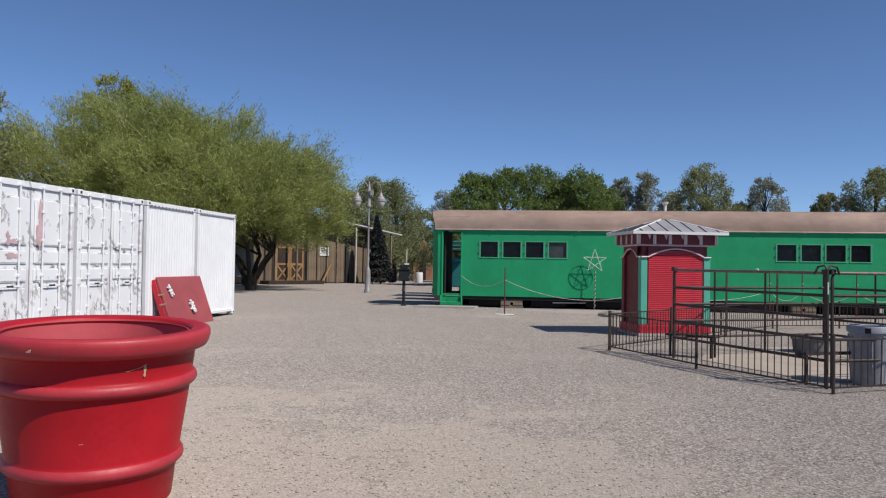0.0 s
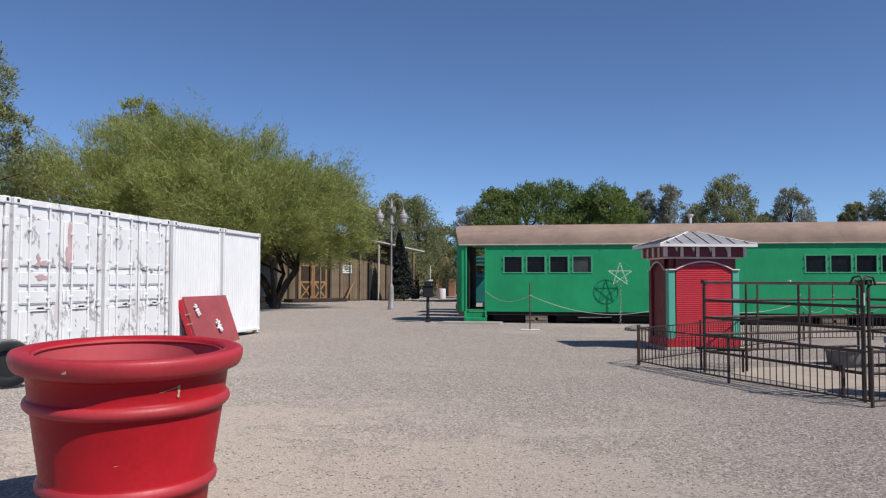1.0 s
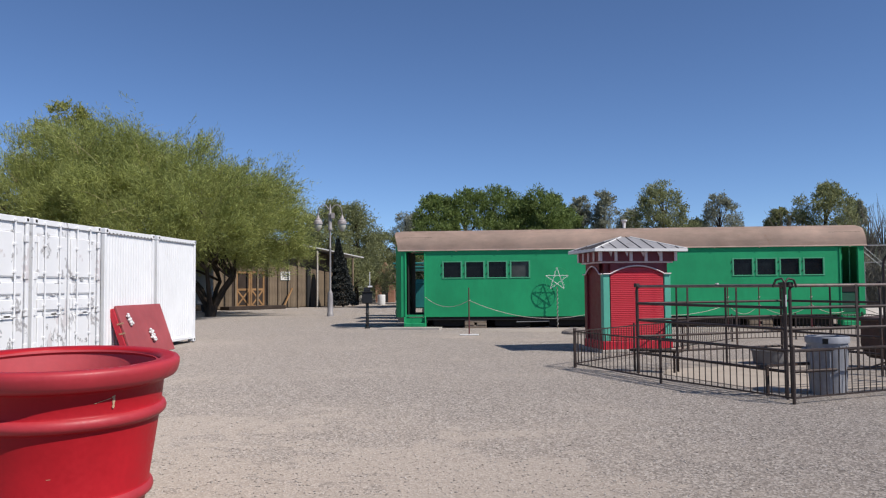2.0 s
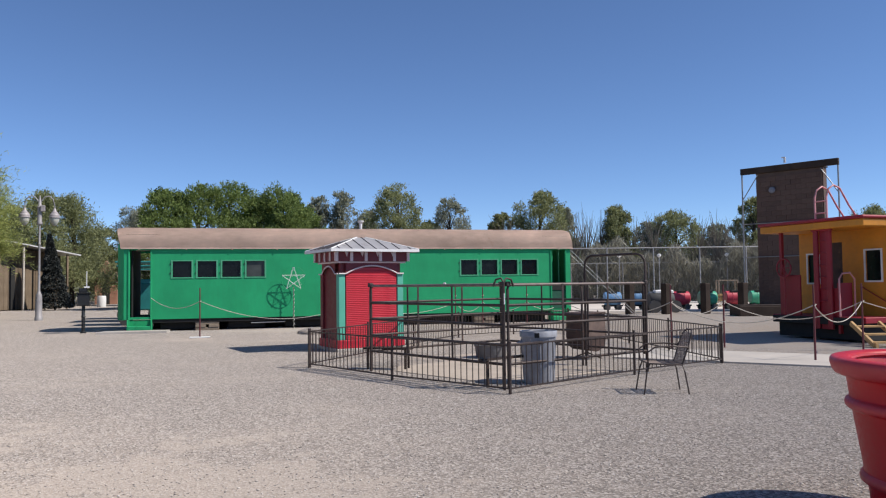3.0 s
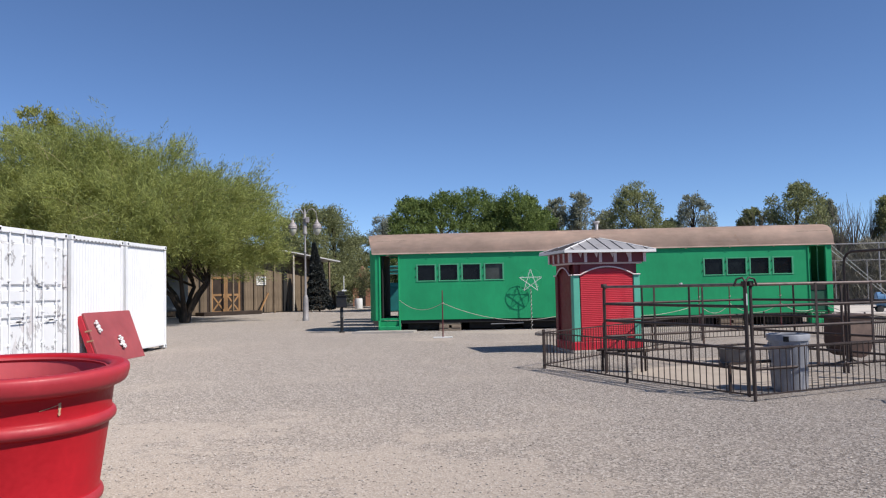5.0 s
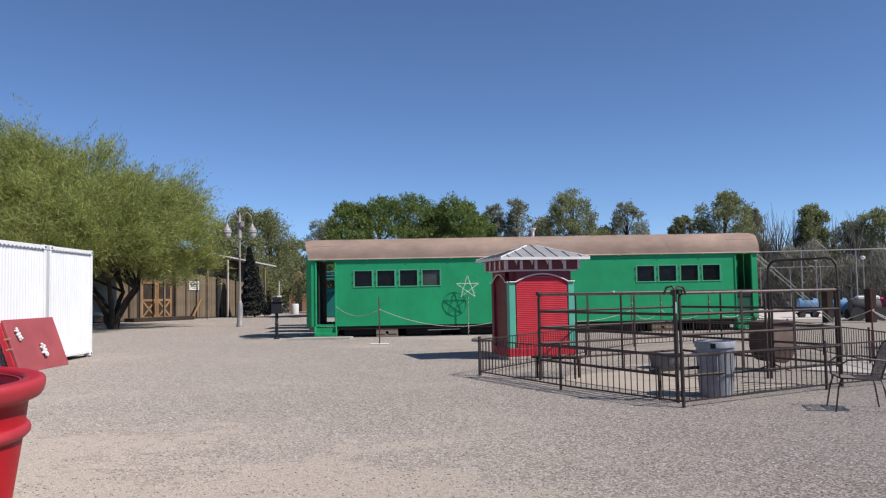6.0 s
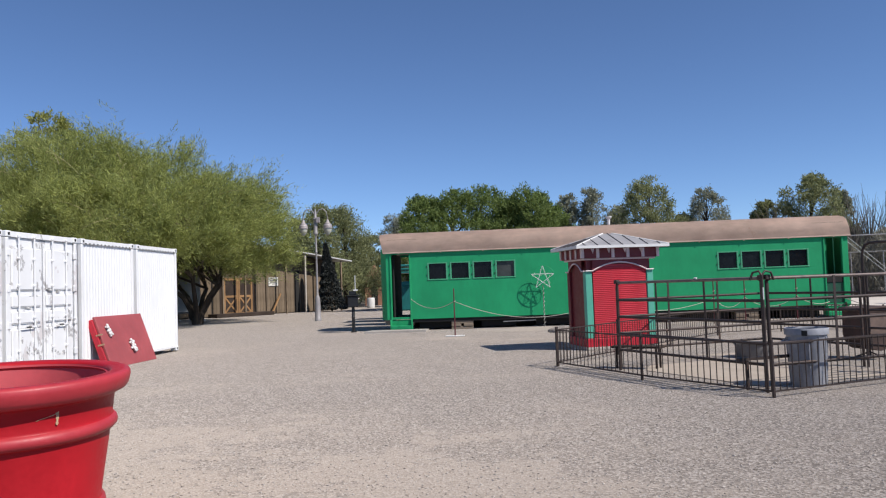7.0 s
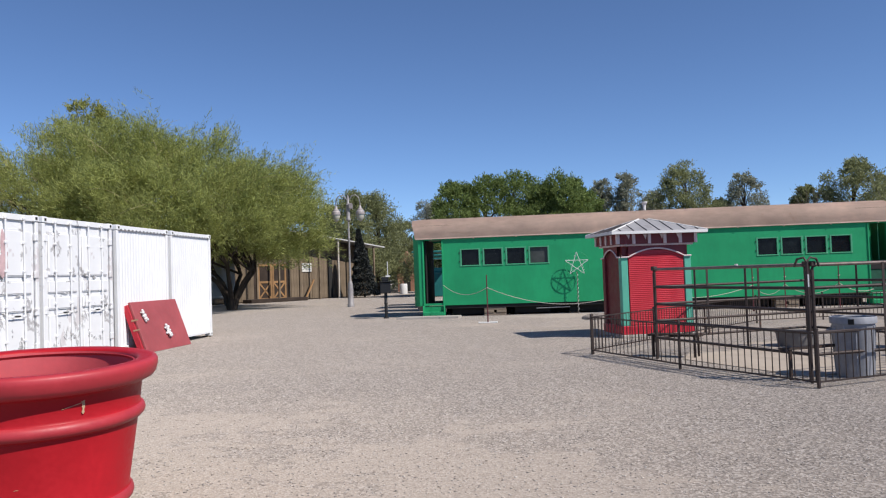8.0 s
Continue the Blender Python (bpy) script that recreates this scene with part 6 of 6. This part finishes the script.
# low far scrub that closes the horizon
rng = np.random.default_rng(77)
n = 60000
azs = np.radians(rng.uniform(-60, 70, n))
dist = rng.uniform(88, 112, n)
hmax = 5.0 + 0.7 * np.sin(azs * 23) + 0.6 * np.sin(azs * 61 + 1)
pts = np.stack([dist * np.sin(azs), dist * np.cos(azs), rng.uniform(0, 1, n) ** 0.8 * hmax], 1)
scrub = new("far_scrub", leaf_mesh("far_scrub", pts, unit(rng.normal(size=(n, 3))), 0.9, 0.5, M_PINE_GREY, rng))
tagged(scrub, "grey-green belt of distant scrub and trees", "scrub", kind="stuff")


# grey leafless thicket behind the court
rng = np.random.default_rng(78)
n = 42000
azs = np.radians(rng.uniform(17, 52, n))
dist = rng.uniform(60.5, 65, n)
hmax = 3.7 + 0.5 * np.sin(azs * 31) + 0.5 * np.sin(azs * 83 + 1) + 0.4 * np.sin(azs * 190)
pts = np.stack([dist * np.sin(azs), dist * np.cos(azs), rng.uniform(0, 1, n) ** 0.8 * hmax], 1)
thicket = new("thicket", leaf_mesh("thicket", pts, unit(rng.normal(size=(n, 3)) * 0.5 + np.array([0, 0, 1])), 0.8, 0.075, M_THICKET, rng))
tagged(thicket, "grey-brown belt of leafless desert thicket", "thicket", kind="stuff")

# outline of the joined crowns: height over the ground along the row
CROWN_X = (-34, -30, -26, -21, -18, -14.5, -12.4, -11.1)
CROWN_Z = (8.8, 9.8, 10.7, 11.1, 10.4, 9.2, 7.9, 5.6)


def palo_verde(x, y, h, rx, ry, off, seed, n, base_z=3.2):
    """A wide tree of fine green twigs: splayed stems, pale branches, many clumps of thin upright sprays."""
    rng = np.random.default_rng(seed)
    pr = random.Random(seed)
    t = thing("palo_verde_tree", "wide wispy green palo verde tree with forked dark trunk", "tree", (x, y, 0), 0, "palo verde trees")
    nc = 210
    mid = np.array([off[0], off[1], base_z + (h - base_z) * 0.38])
    cs = []
    while len(cs) < nc:
        p = (pr.uniform(-1, 1), pr.uniform(-1, 1), pr.random() ** 0.75)
        if p[0] ** 2 + p[1] ** 2 < 1.0:
            top = np.interp(x + off[0] + p[0] * rx, CROWN_X, CROWN_Z) - 1.1 - 3.4 * p[1] ** 2
            cs.append(np.array([p[0] * rx, p[1] * ry, base_z + (min(h, top) - base_z) * p[2] - mid[2]]))
    cs = np.array(cs)
    rs = rng.uniform(0.8, 1.7, nc)
    # each clump is a bundle of curved sprays; each spray carries fine twigs along it
    ns = n // 26
    which = rng.integers(0, nc, ns)
    root = mid + cs[which] + rng.normal(size=(ns, 3)) * 0.27 * rs[which][:, None]
    out = unit(cs[which] * np.array([1, 1, 0.7]))
    dirs = unit(out * 0.8 + np.array([0, 0, 0.75]) + rng.normal(size=(ns, 3)) * 0.45)
    ln = rng.uniform(0.7, 1.5, (ns, 1)) * (0.5 + 0.4 * rs[which][:, None])
    f = rng.uniform(0, 1, (ns, 26, 1))
    bend = rng.normal(size=(ns, 1, 3)) * 0.18 + np.array([0, 0, -0.22])
    pts = root[:, None, :] + dirs[:, None, :] * ln[:, None, :] * f + bend * (f ** 2) * ln[:, None, :]
    pts = (pts + rng.normal(size=pts.shape) * 0.09).reshape(-1, 3)
    along = unit(np.repeat(dirs, 26, 0) + rng.normal(size=pts.shape) * 0.5)
    keep = pts[:, 2] > base_z - 0.8
    ob = new("crown", leaf_mesh("crown", pts[keep], along[keep], 0.26, 0.03, M_PALO, rng))
    ob.parent = t
    bm = nb()
    for k in range(6):
        a = k * 1.13 + 0.4
        f = Vector((1.25 * math.cos(a), 1.25 * math.sin(a), pr.uniform(1.9, 2.6)))
        tube(bm, [(0.1 * math.cos(a), 0.1 * math.sin(a), -0.05), (0.3 * math.cos(a), 0.3 * math.sin(a), 0.7), (0.75 * math.cos(a), 0.75 * math.sin(a), 1.5), tuple(f)], [0.2, 0.15, 0.12, 0.1], 8)
        limb_tree(bm, f, [tuple(mid + cs[pr.randrange(nc)] * 0.75) for _ in range(5)], 0.075, pr, 0.7)
    part("trunk", bm, M_BARK, t, "dark forked trunk")
    bm = nb()
    for k in range(340):
        c = cs[pr.randrange(nc)]
        a = mid + c * pr.uniform(0.7, 0.95)
        e = mid + c * pr.uniform(1.02, 1.16) + np.array([pr.uniform(-0.7, 0.7), pr.uniform(-0.7, 0.7), pr.uniform(0, 0.9)])
        limb_tree(bm, tuple(a), [tuple(e)], 0.024, pr, 0.3)
    tagged(part("branch", bm, M_TWIG, t, "pale yellow-green branches"), kind="stuff")
    return t


palo_verde(-16.3, 41.5, 11.5, 6.6, 7.6, (-1.75, -0.8, 0), 5, 240000, 2.9)
palo_verde(-25.5, 41.0, 11.6, 7.4, 6.5, (0, 0, 0), 6, 130000, 3.0)
palo_verde(-21.0, 44.5, 11.9, 7.6, 5.5, (0, 0, 0), 7, 100000, 3.2)

# dark artificial tree by the barn
xt = thing("artificial_tree", "dark tinsel cone tree standing by the barn", "artificial tree", (-13.2, 59.2, 0))
rng = np.random.default_rng(9)
n = 14000
f = rng.uniform(0, 1, n)
a = rng.uniform(0, 6.283, n)
rad = (1 - f) * 1.16 * (0.92 + 0.08 * np.sin(f * 50)) * rng.uniform(0.5, 1, n) ** 0.4 + 0.05
pts = np.stack([rad * np.cos(a) + (1 - f) * 0.4, rad * np.sin(a), 0.15 + f * 5.1], 1)
ob = new("needles", leaf_mesh("needles", pts, unit(np.stack([np.cos(a), np.sin(a), -0.3 + 0 * a], 1) + rng.normal(size=(n, 3)) * 0.4), 0.22, 0.09, M_XTREE, rng))
ob.parent = xt
part("stem", rod(nb(), (0.4, 0, 0), (0, 0, 5.1), 0.07, 0.02), M_DARK, xt)

# ---- loose stones in the near yard ----
rng = np.random.default_rng(21)
n = 40000
r = 2.2 + 11 * rng.uniform(0, 1, n) ** 1.3
a = np.radians(rng.uniform(-48, 62, n))
cx_, cy_ = r * np.sin(a), r * np.cos(a)
sz = 0.005 + 0.011 * rng.uniform(0, 1, n) ** 3
oct_ = np.array([(1, 0, 0), (0, 1, 0), (-1, 0, 0), (0, -1, 0), (0, 0, 0.8), (0, 0, -0.3)])
jit = 1 + rng.uniform(-0.35, 0.35, (n, 6, 1))
rot = rng.uniform(0, 6.283, n)
c, s_ = np.cos(rot)[:, None], np.sin(rot)[:, None]
o = oct_[None] * jit * sz[:, None, None] * np.stack([rng.uniform(0.7, 1.4, n), rng.uniform(0.7, 1.2, n), rng.uniform(0.3, 0.5, n)], 1)[:, None, :]
vx = o[..., 0] * c - o[..., 1] * s_ + cx_[:, None]
vy = o[..., 0] * s_ + o[..., 1] * c + cy_[:, None]
co = np.stack([vx, vy, o[..., 2] + 0.002], 2).reshape(-1, 3)
tri = np.array([(0, 1, 4), (1, 2, 4), (2, 3, 4), (3, 0, 4), (1, 0, 5), (2, 1, 5), (3, 2, 5), (0, 3, 5)])
fi = (tri[None] + 6 * np.arange(n)[:, None, None]).reshape(-1)
me = bpy.data.meshes.new("loose_gravel")
me.vertices.add(6 * n)
me.vertices.foreach_set("co", co.ravel())
me.loops.add(24 * n)
me.loops.foreach_set("vertex_index", fi)
me.polygons.add(8 * n)
me.polygons.foreach_set("loop_start", np.arange(0, 24 * n, 3))
me.update(calc_edges=True)
me.materials.append(M_STONE)
tagged(new("loose_gravel", me), "scattered loose grey gravel stones", "gravel", kind="stuff")

# ---- blocks of the climbing tower ----
rng = random.Random(31)
BW, BH = 0.5, 0.25
block_meshes = [finish("block", box(nb(), (0.003, 0, 0.003), (wd - 0.003, 0.05, BH - 0.003), bevel=0.004), M_BRICK) for wd in (BW, BW / 2)]
rows = int(TH / BH)
for k in range(rows):
    x = 0.0
    first = k % 2
    while x < TW - 0.05:
        half = (first and x == 0.0) or TW - x < BW - 0.01
        piece("block", block_meshes[1 if half else 0], tower, pose(x, -0.01 + rng.uniform(-0.012, 0.012), k * BH))
        x += BW / 2 if half else BW
